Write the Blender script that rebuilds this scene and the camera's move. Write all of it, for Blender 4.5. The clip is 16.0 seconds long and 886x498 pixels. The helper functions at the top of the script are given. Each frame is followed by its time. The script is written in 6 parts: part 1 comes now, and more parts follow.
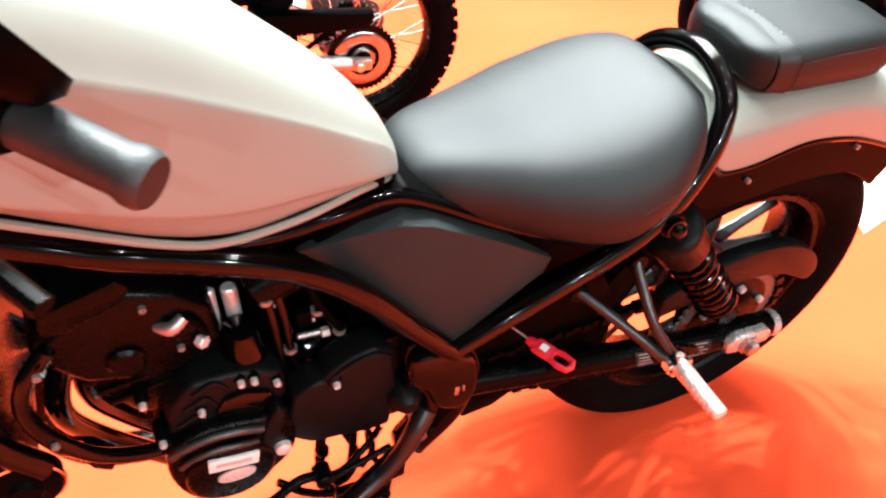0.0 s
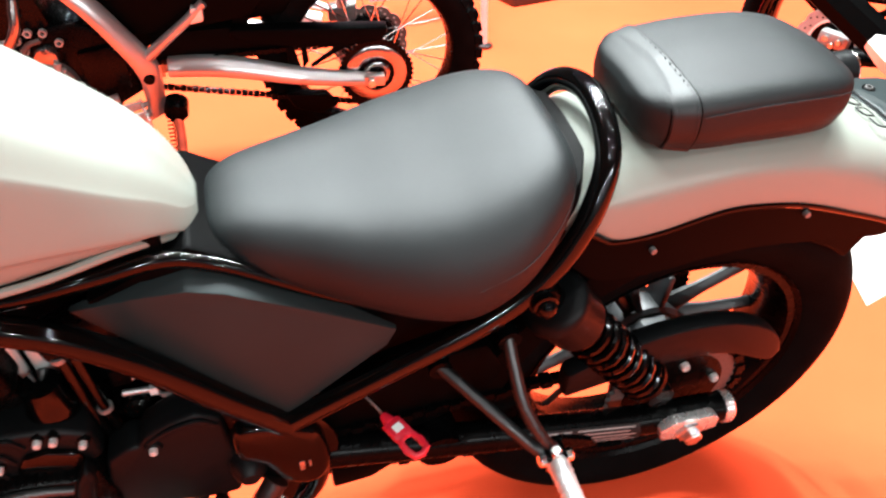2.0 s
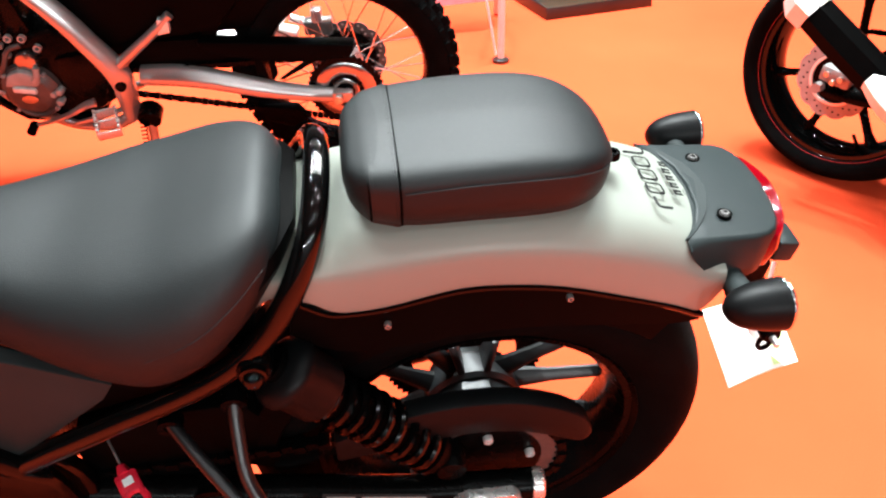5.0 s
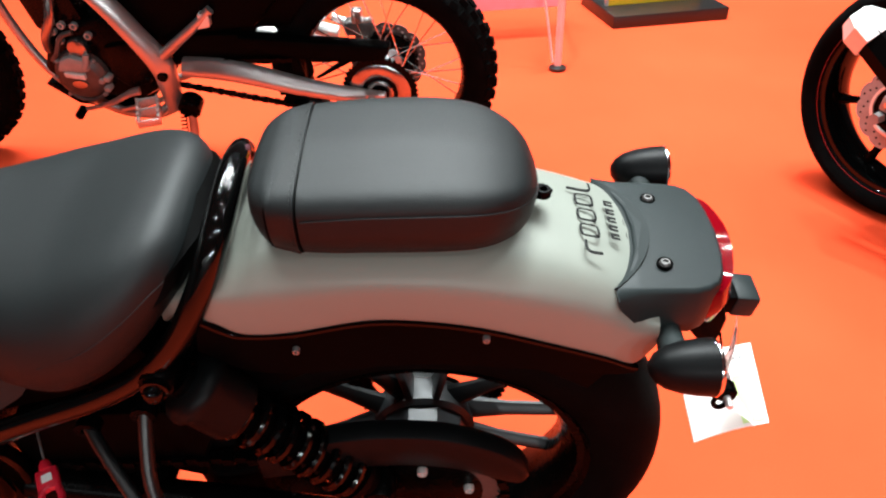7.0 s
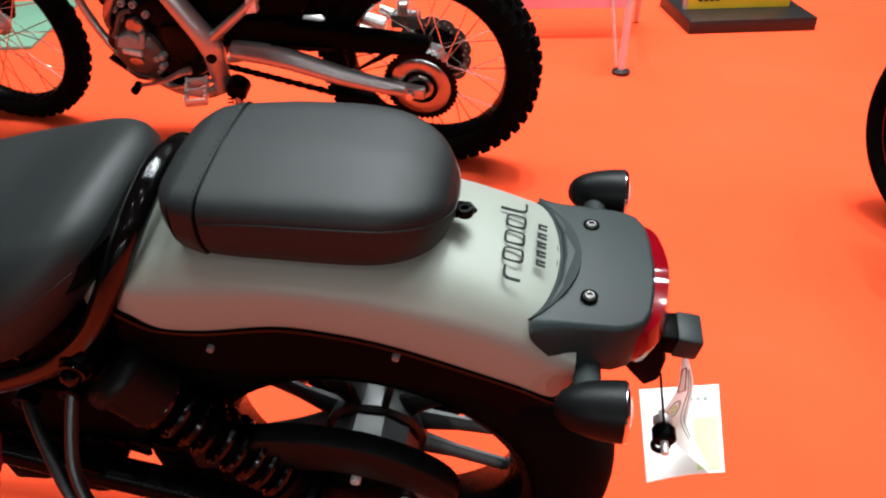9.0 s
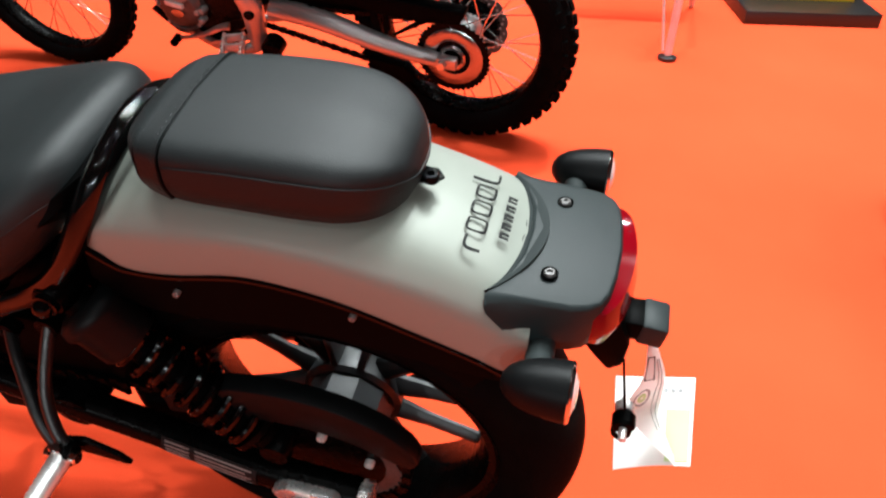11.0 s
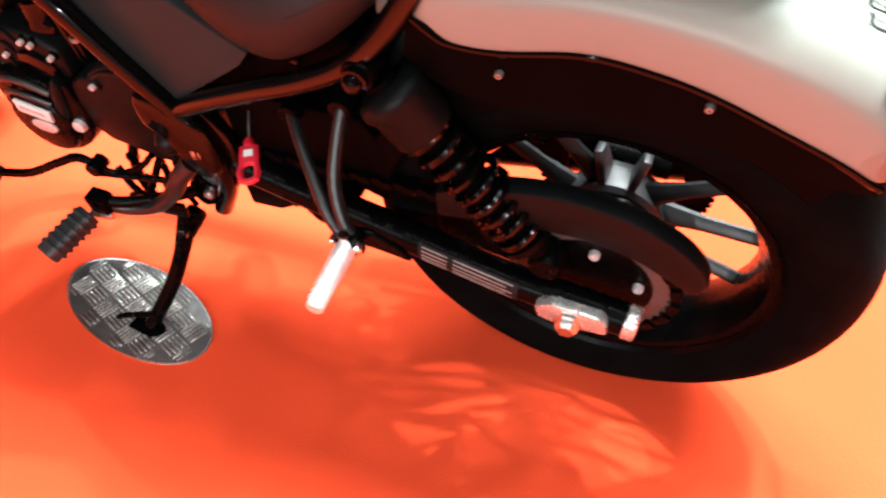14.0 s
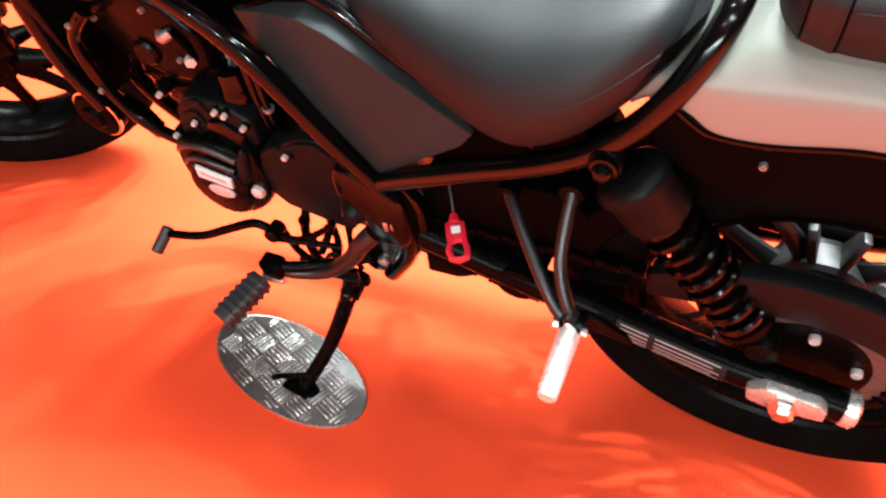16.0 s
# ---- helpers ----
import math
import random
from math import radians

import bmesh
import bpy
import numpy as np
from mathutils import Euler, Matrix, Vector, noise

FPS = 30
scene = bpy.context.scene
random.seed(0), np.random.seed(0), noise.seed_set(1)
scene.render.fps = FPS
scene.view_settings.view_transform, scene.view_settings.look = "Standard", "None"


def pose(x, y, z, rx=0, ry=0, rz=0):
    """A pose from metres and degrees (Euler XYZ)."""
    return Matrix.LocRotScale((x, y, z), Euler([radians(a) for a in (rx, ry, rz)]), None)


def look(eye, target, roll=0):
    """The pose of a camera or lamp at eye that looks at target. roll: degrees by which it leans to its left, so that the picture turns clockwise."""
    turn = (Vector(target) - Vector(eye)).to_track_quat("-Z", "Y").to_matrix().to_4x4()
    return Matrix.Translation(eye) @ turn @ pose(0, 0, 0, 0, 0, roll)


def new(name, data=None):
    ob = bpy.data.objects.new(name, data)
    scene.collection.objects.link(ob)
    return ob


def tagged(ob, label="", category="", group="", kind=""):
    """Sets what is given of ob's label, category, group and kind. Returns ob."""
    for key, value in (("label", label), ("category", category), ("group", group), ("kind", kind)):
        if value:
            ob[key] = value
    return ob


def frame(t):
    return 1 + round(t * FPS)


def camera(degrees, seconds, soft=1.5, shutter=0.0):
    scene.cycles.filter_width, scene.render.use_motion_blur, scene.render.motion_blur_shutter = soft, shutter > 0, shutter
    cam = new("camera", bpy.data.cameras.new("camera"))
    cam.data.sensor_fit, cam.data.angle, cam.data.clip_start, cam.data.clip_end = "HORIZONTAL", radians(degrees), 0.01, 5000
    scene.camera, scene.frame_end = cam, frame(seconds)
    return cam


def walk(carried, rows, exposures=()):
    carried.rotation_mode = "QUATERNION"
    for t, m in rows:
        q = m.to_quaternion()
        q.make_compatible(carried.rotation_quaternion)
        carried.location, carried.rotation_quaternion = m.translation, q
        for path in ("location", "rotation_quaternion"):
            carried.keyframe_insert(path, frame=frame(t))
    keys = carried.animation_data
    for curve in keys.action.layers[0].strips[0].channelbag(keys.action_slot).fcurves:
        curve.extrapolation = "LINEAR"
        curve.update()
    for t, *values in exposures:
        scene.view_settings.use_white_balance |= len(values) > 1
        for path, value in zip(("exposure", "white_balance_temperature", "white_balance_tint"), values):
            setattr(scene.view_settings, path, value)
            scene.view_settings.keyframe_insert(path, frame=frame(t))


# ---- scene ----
# camera and its walk
cam = camera(61.5, 16.0, soft=2.1, shutter=0.5)
PATH = [
    (0, (-0.8466, -0.8253, 1.0784), (-0.1440, 0.6722, -0.0458), 1.03),
    (0.5, (-0.7819, -0.8274, 1.0803), (-0.1003, 0.6607, -0.0689), 0.67),
    (1, (-0.6973, -0.8408, 1.0879), (-0.1105, 0.6901, -0.0574), -1.41),
    (1.5, (-0.6180, -0.8281, 1.0870), (-0.1010, 0.7320, -0.0526), -1.23),
    (2, (-0.5220, -0.8067, 1.0732), (-0.0894, 0.7938, -0.0455), -1.08),
    (2.5, (-0.4382, -0.7821, 1.0764), (-0.0689, 0.8360, -0.0395), -0.78),
    (3, (-0.3675, -0.7688, 1.0715), (-0.0163, 0.8625, -0.0310), -0.93),
    (3.5, (-0.3115, -0.7713, 1.0758), (0.0309, 0.8566, -0.0344), -1.02),
    (4, (-0.2604, -0.7874, 1.0863), (0.0706, 0.8367, -0.0330), -1.11),
    (4.2, (-0.2343, -0.7972, 1.0957), (0.0770, 0.8251, -0.0317), -1.13),
    (6.3, (-0.0177, -0.8161, 1.1106), (0.0052, 0.8553, 0.0124), -1.40),
    (6.5, (-0.0044, -0.8052, 1.1132), (0.0074, 0.8594, 0.0046), -1.11),
    (7, (0.0304, -0.7782, 1.1116), (0.0114, 0.8784, -0.0087), -1.18),
    (7.5, (0.0651, -0.7651, 1.1141), (0.0043, 0.8842, -0.0156), -1.04),
    (8, (0.1157, -0.7571, 1.1176), (-0.0153, 0.8831, -0.0193), -0.88),
    (8.5, (0.1550, -0.7446, 1.1163), (-0.0223, 0.8890, -0.0238), -1.09),
    (8.7, (0.1687, -0.7405, 1.1172), (-0.0360, 0.8913, -0.0209), -1.02),
    (10.8, (0.2613, -0.7242, 1.1081), (-0.0901, 0.8619, -0.0584), 1.77),
    (11, (0.2649, -0.7227, 1.1062), (-0.0880, 0.8459, -0.0834), 1.67),
    (11.5, (0.2698, -0.7302, 1.0838), (-0.0959, 0.8029, -0.1475), 1.57),
    (12, (0.2474, -0.7395, 1.0531), (-0.1334, 0.7546, -0.2207), 1.17),
    (12.5, (0.2088, -0.7517, 1.0317), (-0.2003, 0.6790, -0.3047), -0.40),
    (13, (0.1582, -0.7664, 1.0051), (-0.2912, 0.6082, -0.3765), -0.85),
    (13.5, (0.1152, -0.7812, 0.9918), (-0.3780, 0.5386, -0.4277), -0.12),
    (14, (0.0470, -0.7974, 0.9978), (-0.4614, 0.5008, -0.4362), 0.38),
    (14.5, (-0.0265, -0.8041, 0.9965), (-0.5507, 0.4801, -0.4444), 0.01),
    (15, (-0.0852, -0.8202, 1.0038), (-0.6390, 0.4695, -0.4210), -0.67),
    (15.5, (-0.1352, -0.8287, 1.0169), (-0.7068, 0.4766, -0.3865), -0.93),
    (16, (-0.1656, -0.8255, 1.0318), (-0.7724, 0.4831, -0.3537), -1.41),
]
walk(cam, [(t, look(eye, target, roll)) for t, eye, target, roll in PATH],
     exposures=[(0.0, 0.56), (1.5, 0.38), (2.5, 0.26), (4.0, 0.12), (6.5, -0.48), (8.5, -1.04), (11.0, -0.92), (12.0, -0.72), (12.5, -0.38), (13.0, 0.18), (14.0, 0.48), (16.0, 0.60)])

# hall light: dim grey surroundings, a grid of ceiling lamps and added side fill
world = bpy.data.worlds.new("hall")
scene.world = world
world.use_nodes = True
wbg = world.node_tree.nodes["Background"]
wbg.inputs["Color"].default_value = (1.0, 0.96, 0.92, 1)
wbg.inputs["Strength"].default_value = 0.02


def ceiling_or_fill_lamp(x, y, power, size=0.11, z=5.6):
    data = bpy.data.lights.new("ceiling_or_fill_lamp", "AREA")
    data.shape = "SQUARE"
    data.size = size
    data.energy = power
    data.color = (0.91, 0.99, 1.0)
    ob = new("ceiling_or_fill_lamp", data)
    ob.matrix_world = pose(x, y, z)
    return ob


KEY_LAMPS = [(0.5, -0.8, 26), (-1.1, -1.6, 22), (0.9, 1.3, 190), (-2.2, 1.5, 60), (0.2, 1.9, 330), (3.2, -1.2, 30), (3.6, -3.8, 40), (1.2, -3.6, 48), (-1.4, -4.0, 36), (0.9, 2.4, 320), (-1.1, 3.6, 110), (-2.6, 6.4, 60),
             (0.6, 6.4, 70), (2.8, 6.6, 130), (-1.0, 9.4, 60), (2.0, 9.6, 110)]
# unseen low fill lamps added behind the camera to brighten the near sides
SIDE_FILL_LAMPS = [(-4.5, -10.2, 420), (-1.5, -11.0, 620), (1.8, -10.4, 860), (5.0, -10.8, 900)]
for lx, ly, power in SIDE_FILL_LAMPS:
    ceiling_or_fill_lamp(lx, ly, power, z=4.8)
for lx, ly, power in KEY_LAMPS:
    ceiling_or_fill_lamp(lx, ly, power)
for i in range(6):
    for j in range(6):
        ceiling_or_fill_lamp(-2.6 + 1.15 * i + 0.35 * (j % 2), 0.75 + 0.45 * j, 42, 0.11)


# materials
def material(name, color, rough=0.5, metal=0.0, spread=0.12, scale=8.0, bump=0.0, bump_scale=200.0, rough_spread=0.1, coat=0.0, spec=0.5,
             emit=None, power=0.0, trans=0.0):
    """A surface with broad and fine variation of colour, gloss and relief."""
    m = bpy.data.materials.new(name)
    m.use_nodes = True
    nt = m.node_tree
    b = nt.nodes["Principled BSDF"]
    tc = nt.nodes.new("ShaderNodeTexCoord")
    n1 = nt.nodes.new("ShaderNodeTexNoise")
    n1.inputs["Scale"].default_value = scale
    n1.inputs["Detail"].default_value = 5.0
    nt.links.new(tc.outputs["Object"], n1.inputs["Vector"])
    n2 = nt.nodes.new("ShaderNodeTexNoise")
    n2.inputs["Scale"].default_value = bump_scale
    n2.inputs["Detail"].default_value = 3.0
    nt.links.new(tc.outputs["Object"], n2.inputs["Vector"])
    ramp = nt.nodes.new("ShaderNodeMapRange")
    ramp.inputs["From Min"].default_value, ramp.inputs["From Max"].default_value = 0.3, 0.7
    ramp.inputs["To Min"].default_value, ramp.inputs["To Max"].default_value = 1 - spread, 1 + spread
    nt.links.new(n1.outputs["Fac"], ramp.inputs["Value"])
    mul = nt.nodes.new("ShaderNodeVectorMath")
    mul.operation = "SCALE"
    mul.inputs[0].default_value = color
    nt.links.new(ramp.outputs["Result"], mul.inputs["Scale"])
    nt.links.new(mul.outputs["Vector"], b.inputs["Base Color"])
    rr = nt.nodes.new("ShaderNodeMapRange")
    rr.inputs["From Min"].default_value, rr.inputs["From Max"].default_value = 0.3, 0.7
    rr.inputs["To Min"].default_value = max(0.02, rough * (1 - rough_spread))
    rr.inputs["To Max"].default_value = min(1.0, rough * (1 + rough_spread))
    nt.links.new(n2.outputs["Fac"], rr.inputs["Value"])
    nt.links.new(rr.outputs["Result"], b.inputs["Roughness"])
    b.inputs["Metallic"].default_value = metal
    b.inputs["Coat Weight"].default_value = coat
    b.inputs["Coat Roughness"].default_value = 0.06
    b.inputs["Specular IOR Level"].default_value = spec
    b.inputs["Transmission Weight"].default_value = trans
    if emit:
        b.inputs["Emission Color"].default_value = (*emit, 1)
        b.inputs["Emission Strength"].default_value = power
    if bump:
        bp = nt.nodes.new("ShaderNodeBump")
        bp.inputs["Strength"].default_value = bump
        bp.inputs["Distance"].default_value = 0.001
        nt.links.new(n2.outputs["Fac"], bp.inputs["Height"])
        nt.links.new(bp.outputs["Normal"], b.inputs["Normal"])
    return m


PAINT = material("matt_silver_paint", (0.196, 0.209, 0.182), 0.41, 0.10, 0.04, 4, 0.05, 900, coat=0.0, spec=0.17)
VINYL = material("black_vinyl", (0.0034, 0.0052, 0.0056), 0.54, 0, 0.12, 14, 0.32, 900, 0.14, spec=0.27)
STRAP = material("black_strap_vinyl", (0.0034, 0.0052, 0.0056), 0.50, 0, 0.12, 20, 0.2, 900, 0.12, spec=0.33)
GLOSS = material("gloss_black_enamel", (0.0010, 0.0010, 0.0010), 0.05, 0, 0.1, 10, spec=0.22)
LACQUER = material("thick_black_lacquer", (0.0010, 0.0010, 0.0010), 0.08, 0, 0.1, 10, spec=0.34)
SPRINGBLACK = material("black_spring_enamel", (0.0006, 0.0006, 0.0006), 0.14, 0, 0.1, 10, spec=0.22)
SATIN = material("satin_black_metal", (0.0010, 0.0010, 0.0010), 0.27, 0, 0.2, 18, 0.0, 60, 0.06, spec=0.045)
PLASTIC = material("black_plastic", (0.0010, 0.0010, 0.0010), 0.40, 0, 0.15, 16, 0.15, 700, 0.15, spec=0.016)
COVER = material("grey_black_plastic", (0.0125, 0.0172, 0.0176), 0.44, 0.0, 0.08, 12, 0.15, 900, 0.12, spec=0.13)
BANDGREY = material("matt_grey_plastic", (0.0165, 0.0210, 0.0210), 0.62, 0.0, 0.08, 12, 0.15, 900, 0.12, spec=0.10)
RUBBER = material("tyre_rubber", (0.0022, 0.0022, 0.0022), 0.68, 0, 0.25, 22, 0.3, 260, 0.12, spec=0.008)
ENGINE = material("engine_black", (0.0012, 0.0011, 0.0011), 0.28, 0.0, 0.35, 30, 0.06, 200, 0.15, spec=0.08)
CASE = material("engine_grey", (0.045, 0.045, 0.045), 0.38, 0.7, 0.25, 24, 0.2, 400, 0.25)
CHROME = material("chrome", (0.85, 0.84, 0.82), 0.10, 1.0, 0.05, 30, rough_spread=0.4)
ALLOY = material("brushed_alloy", (0.62, 0.62, 0.61), 0.30, 1.0, 0.12, 40, 0.2, 500, 0.3)
TREAD = material("tread_aluminium", (0.72, 0.71, 0.68), 0.30, 1.0, 0.10, 30, 0.2, 500, 0.25)
PEGRUBBER = material("grey_rubber", (0.013, 0.0145, 0.0155), 0.55, 0, 0.2, 30, 0.2, 400)
PLATE = material("dull_aluminium", (0.27, 0.265, 0.255), 0.34, 0.9, 0.15, 30, 0.2, 500, 0.25)
DULL = material("cast_alloy", (0.42, 0.42, 0.42), 0.45, 0.9, 0.2, 30, 0.3, 400, 0.25)
SPOKEGREY = material("grey_wheel_paint", (0.0036, 0.0040, 0.0044), 0.40, 0.2, 0.12, 24, 0.15, 500, 0.2)
HANGER = material("grey_cast_black", (0.0048, 0.0053, 0.0056), 0.36, 0.1, 0.15, 24, 0.2, 400, 0.2)
POLISHED = material("polished_alloy", (0.60, 0.59, 0.575), 0.27, 0.75, 0.08, 40, 0.0, 60, 0.10)
# lighter copy of the black plastic, top light put into its colour
LITBLACK = material("lit_black_plastic", (0.0028, 0.0031, 0.0033), 0.42, 0, 0.15, 16, 0.12, 700, 0.15, spec=0.09)
DULLSCREW = material("dull_screw_steel", (0.26, 0.25, 0.245), 0.32, 0.6, 0.06, 40, 0.1, 500, 0.2)
SCREW = material("bright_screw_steel", (0.62, 0.60, 0.585), 0.30, 0.45, 0.06, 40, 0.1, 500, 0.2)
WHITEALLOY = material("pale_polished_alloy", (0.80, 0.80, 0.78), 0.38, 0.70, 0.06, 40, 0.0, 60, 0.1)
HUB = material("grey_cast_hub", (0.009, 0.010, 0.011), 0.45, 0.2, 0.15, 30, 0.2, 400, 0.2)
REDLENS = material("red_lens", (0.13, 0.001, 0.004), 0.06, 0, 0.1, 20, spec=0.22)
CLEAR = material("indicator_lens", (0.75, 0.74, 0.72), 0.08, 0.2, 0.08, 60, coat=1.0)
PAPER = material("white_paper", (0.82, 0.82, 0.79), 0.65, 0, 0.03, 9)
THINPAPER = material("thin_white_paper", (0.84, 0.84, 0.82), 0.65, 0, 0.03, 9)


def let_light_through(m, share):
    """Thin paper: part of the light shines through from behind."""
    nt = m.node_tree
    out = nt.nodes["Material Output"]
    thin = nt.nodes.new("ShaderNodeBsdfTranslucent")
    thin.inputs["Color"].default_value = (0.95, 0.96, 0.95, 1)
    mix = nt.nodes.new("ShaderNodeMixShader")
    mix.inputs[0].default_value = share
    nt.links.new(nt.nodes["Principled BSDF"].outputs[0], mix.inputs[1])
    nt.links.new(thin.outputs[0], mix.inputs[2])
    nt.links.new(mix.outputs[0], out.inputs["Surface"])


let_light_through(THINPAPER, 0.6)
GREENINK = material("pale_green_ink", (0.52, 0.72, 0.32), 0.65, 0, 0.06, 9)
GREYINK = material("grey_ink", (0.30, 0.30, 0.30), 0.65, 0, 0.06, 9)
REDTAG = material("red_plastic_tag", (0.55, 0.012, 0.03), 0.30, 0, 0.08, 20, coat=0.3)
REDCAP = material("red_anodised", (0.22, 0.01, 0.015), 0.35, 0.2, 0.1, 20)
DECAL = material("dark_decal", (0.007, 0.007, 0.007), 0.6, 0, 0.05, 20, spec=0.12)
GREYLABEL = material("grey_label_print", (0.16, 0.16, 0.155), 0.4, 0, 0.25, 90)
STICKER = material("label_white", (0.62, 0.62, 0.60), 0.4, 0, 0.1, 60)
DISC = material("matt_disc_steel", (0.27, 0.265, 0.26), 0.50, 0.2, 0.12, 40, 0.1, 500)
DARKCASE = material("dark_cast_case", (0.060, 0.055, 0.053), 0.44, 0.3, 0.3, 30, 0.35, 300, 0.25)
PALEFRAME = material("silver_frame_paint", (0.44, 0.42, 0.415), 0.33, 0.82, 0.06, 14, 0.1, 500)
BRONZE = material("polished_dark_steel", (0.34, 0.31, 0.30), 0.20, 0.95, 0.10, 30, rough_spread=0.3)
SPOKE = material("spoke_steel", (0.75, 0.74, 0.72), 0.22, 1.0, 0.1, 30)
BAREPOLE = material("grey_pole", (0.55, 0.54, 0.55), 0.35, 0.5, 0.08, 10)
PLINTHBLACK = material("black_laminate", (0.006, 0.005, 0.005), 0.40, 0, 0.1, 8)
YELLOW = material("yellow_laminate", (0.78, 0.52, 0.02), 0.4, 0, 0.05, 8)
PINK = material("pale_pink_panel", (0.66, 0.40, 0.52), 0.4, 0, 0.06, 5)
PALEGREEN = material("pale_green_panel", (0.11, 0.22, 0.15), 0.5, 0, 0.06, 5)
BRIGHTCAP = material("silver_white_paint", (0.72, 0.72, 0.70), 0.35, 0.3, 0.05, 14)
WALLGREY = material("hall_charcoal", (0.045, 0.045, 0.047), 0.8, 0, 0.1, 0.6)


def carpet_material():
    m = bpy.data.materials.new("orange_carpet")
    m.use_nodes = True
    nt = m.node_tree
    b = nt.nodes["Principled BSDF"]
    tc = nt.nodes.new("ShaderNodeTexCoord")
    broad = nt.nodes.new("ShaderNodeTexNoise")
    broad.inputs["Scale"].default_value = 1.4
    broad.inputs["Detail"].default_value = 6
    fine = nt.nodes.new("ShaderNodeTexNoise")
    fine.inputs["Scale"].default_value = 420
    fine.inputs["Detail"].default_value = 4
    for n in (broad, fine):
        nt.links.new(tc.outputs["Object"], n.inputs["Vector"])
    mix = nt.nodes.new("ShaderNodeMix")
    mix.data_type = "RGBA"
    mix.inputs["A"].default_value = (0.66, 0.047, 0.0150, 1)
    mix.inputs["B"].default_value = (0.77, 0.075, 0.0268, 1)
    nt.links.new(broad.outputs["Fac"], mix.inputs["Factor"])
    sc = nt.nodes.new("ShaderNodeMapRange")
    sc.inputs["To Min"].default_value, sc.inputs["To Max"].default_value = 0.82, 1.18
    nt.links.new(fine.outputs["Fac"], sc.inputs["Value"])
    mul = nt.nodes.new("ShaderNodeVectorMath")
    mul.operation = "SCALE"
    nt.links.new(mix.outputs["Result"], mul.inputs[0])
    nt.links.new(sc.outputs["Result"], mul.inputs["Scale"])
    nt.links.new(mul.outputs["Vector"], b.inputs["Base Color"])
    b.inputs["Roughness"].default_value = 0.95
    b.inputs["Specular IOR Level"].default_value = 0.05
    b.inputs["Sheen Weight"].default_value = 0.0
    bp = nt.nodes.new("ShaderNodeBump")
    bp.inputs["Strength"].default_value = 0.6
    bp.inputs["Distance"].default_value = 0.002
    nt.links.new(fine.outputs["Fac"], bp.inputs["Height"])
    nt.links.new(bp.outputs["Normal"], b.inputs["Normal"])
    return m


CARPET = carpet_material()


# shape helpers
def V(*a):
    return Vector(a if len(a) > 1 else a[0])


def part(name, bm, mat, parent=None, label="", sharp=38):
    """Links a bmesh as one mesh object under a thing or a part."""
    bmesh.ops.recalc_face_normals(bm, faces=bm.faces)
    lim = radians(sharp)
    for f in bm.faces:
        f.smooth = True
    for e in bm.edges:
        if len(e.link_faces) == 2 and e.calc_face_angle(0) > lim:
            e.smooth = False
    me = bpy.data.meshes.new(name)
    bm.to_mesh(me)
    bm.free()
    me.materials.append(mat)
    ob = new(name, me)
    if parent:
        ob.parent = parent
    if label:
        ob["label"] = label
    return ob


def spline(pts, n=6, closed=False):
    """Points on a smooth curve through pts, n to a span."""
    p = [Vector(q) for q in pts]
    k = len(p)
    out = []
    for i in range(k if closed else k - 1):
        if closed:
            a, b, c, d = p[i - 1], p[i], p[(i + 1) % k], p[(i + 2) % k]
        else:
            b, c = p[i], p[i + 1]
            a = p[i - 1] if i else b * 2 - c
            d = p[i + 2] if i + 2 < k else c * 2 - b
        for j in range(n):
            t = j / n
            out.append(0.5 * ((2 * b) + (c - a) * t + (2 * a - 5 * b + 4 * c - d) * t * t + (3 * b - a - 3 * c + d) * t ** 3))
    if not closed:
        out.append(p[-1])
    return out


def rings(bm, loops, closed=False, caps=True):
    vs = [[bm.verts.new(q) for q in lp] for lp in loops]
    n = len(vs[0])
    for i in range(len(vs) - (0 if closed else 1)):
        a, b = vs[i], vs[(i + 1) % len(vs)]
        for j in range(n):
            bm.faces.new((a[j], a[(j + 1) % n], b[(j + 1) % n], b[j]))
    if caps and not closed:
        bm.faces.new(vs[0][::-1])
        bm.faces.new(vs[-1])
    return bm


def tube(pts, r, n=12, smooth=6, closed=False, bm=None, flat=1.0):
    """A round bar along a curve; r may be a list, one for each point given."""
    bm = bm or bmesh.new()
    path = spline(pts, smooth, closed) if smooth > 1 and len(pts) > 2 else [Vector(p) for p in pts]
    k = len(path)
    if isinstance(r, (list, tuple)):
        pos = [i * (len(r) - 1) / (k - 1) for i in range(k)]
        rad = [r[int(q)] + (r[min(int(q) + 1, len(r) - 1)] - r[int(q)]) * (q - int(q)) for q in pos]
    else:
        rad = [r] * k
    up = None
    loops = []
    for i, p in enumerate(path):
        if closed:
            d = path[(i + 1) % k] - path[i - 1]
        else:
            d = path[min(i + 1, k - 1)] - path[max(i - 1, 0)]
        d.normalize()
        if up is None:
            up = d.orthogonal().normalized()
        up = (up - d * up.dot(d)).normalized()
        side = d.cross(up)
        loops.append([p + rad[i] * (math.cos(2 * math.pi * j / n) * up + flat * math.sin(2 * math.pi * j / n) * side) for j in range(n)])
    return rings(bm, loops, closed)


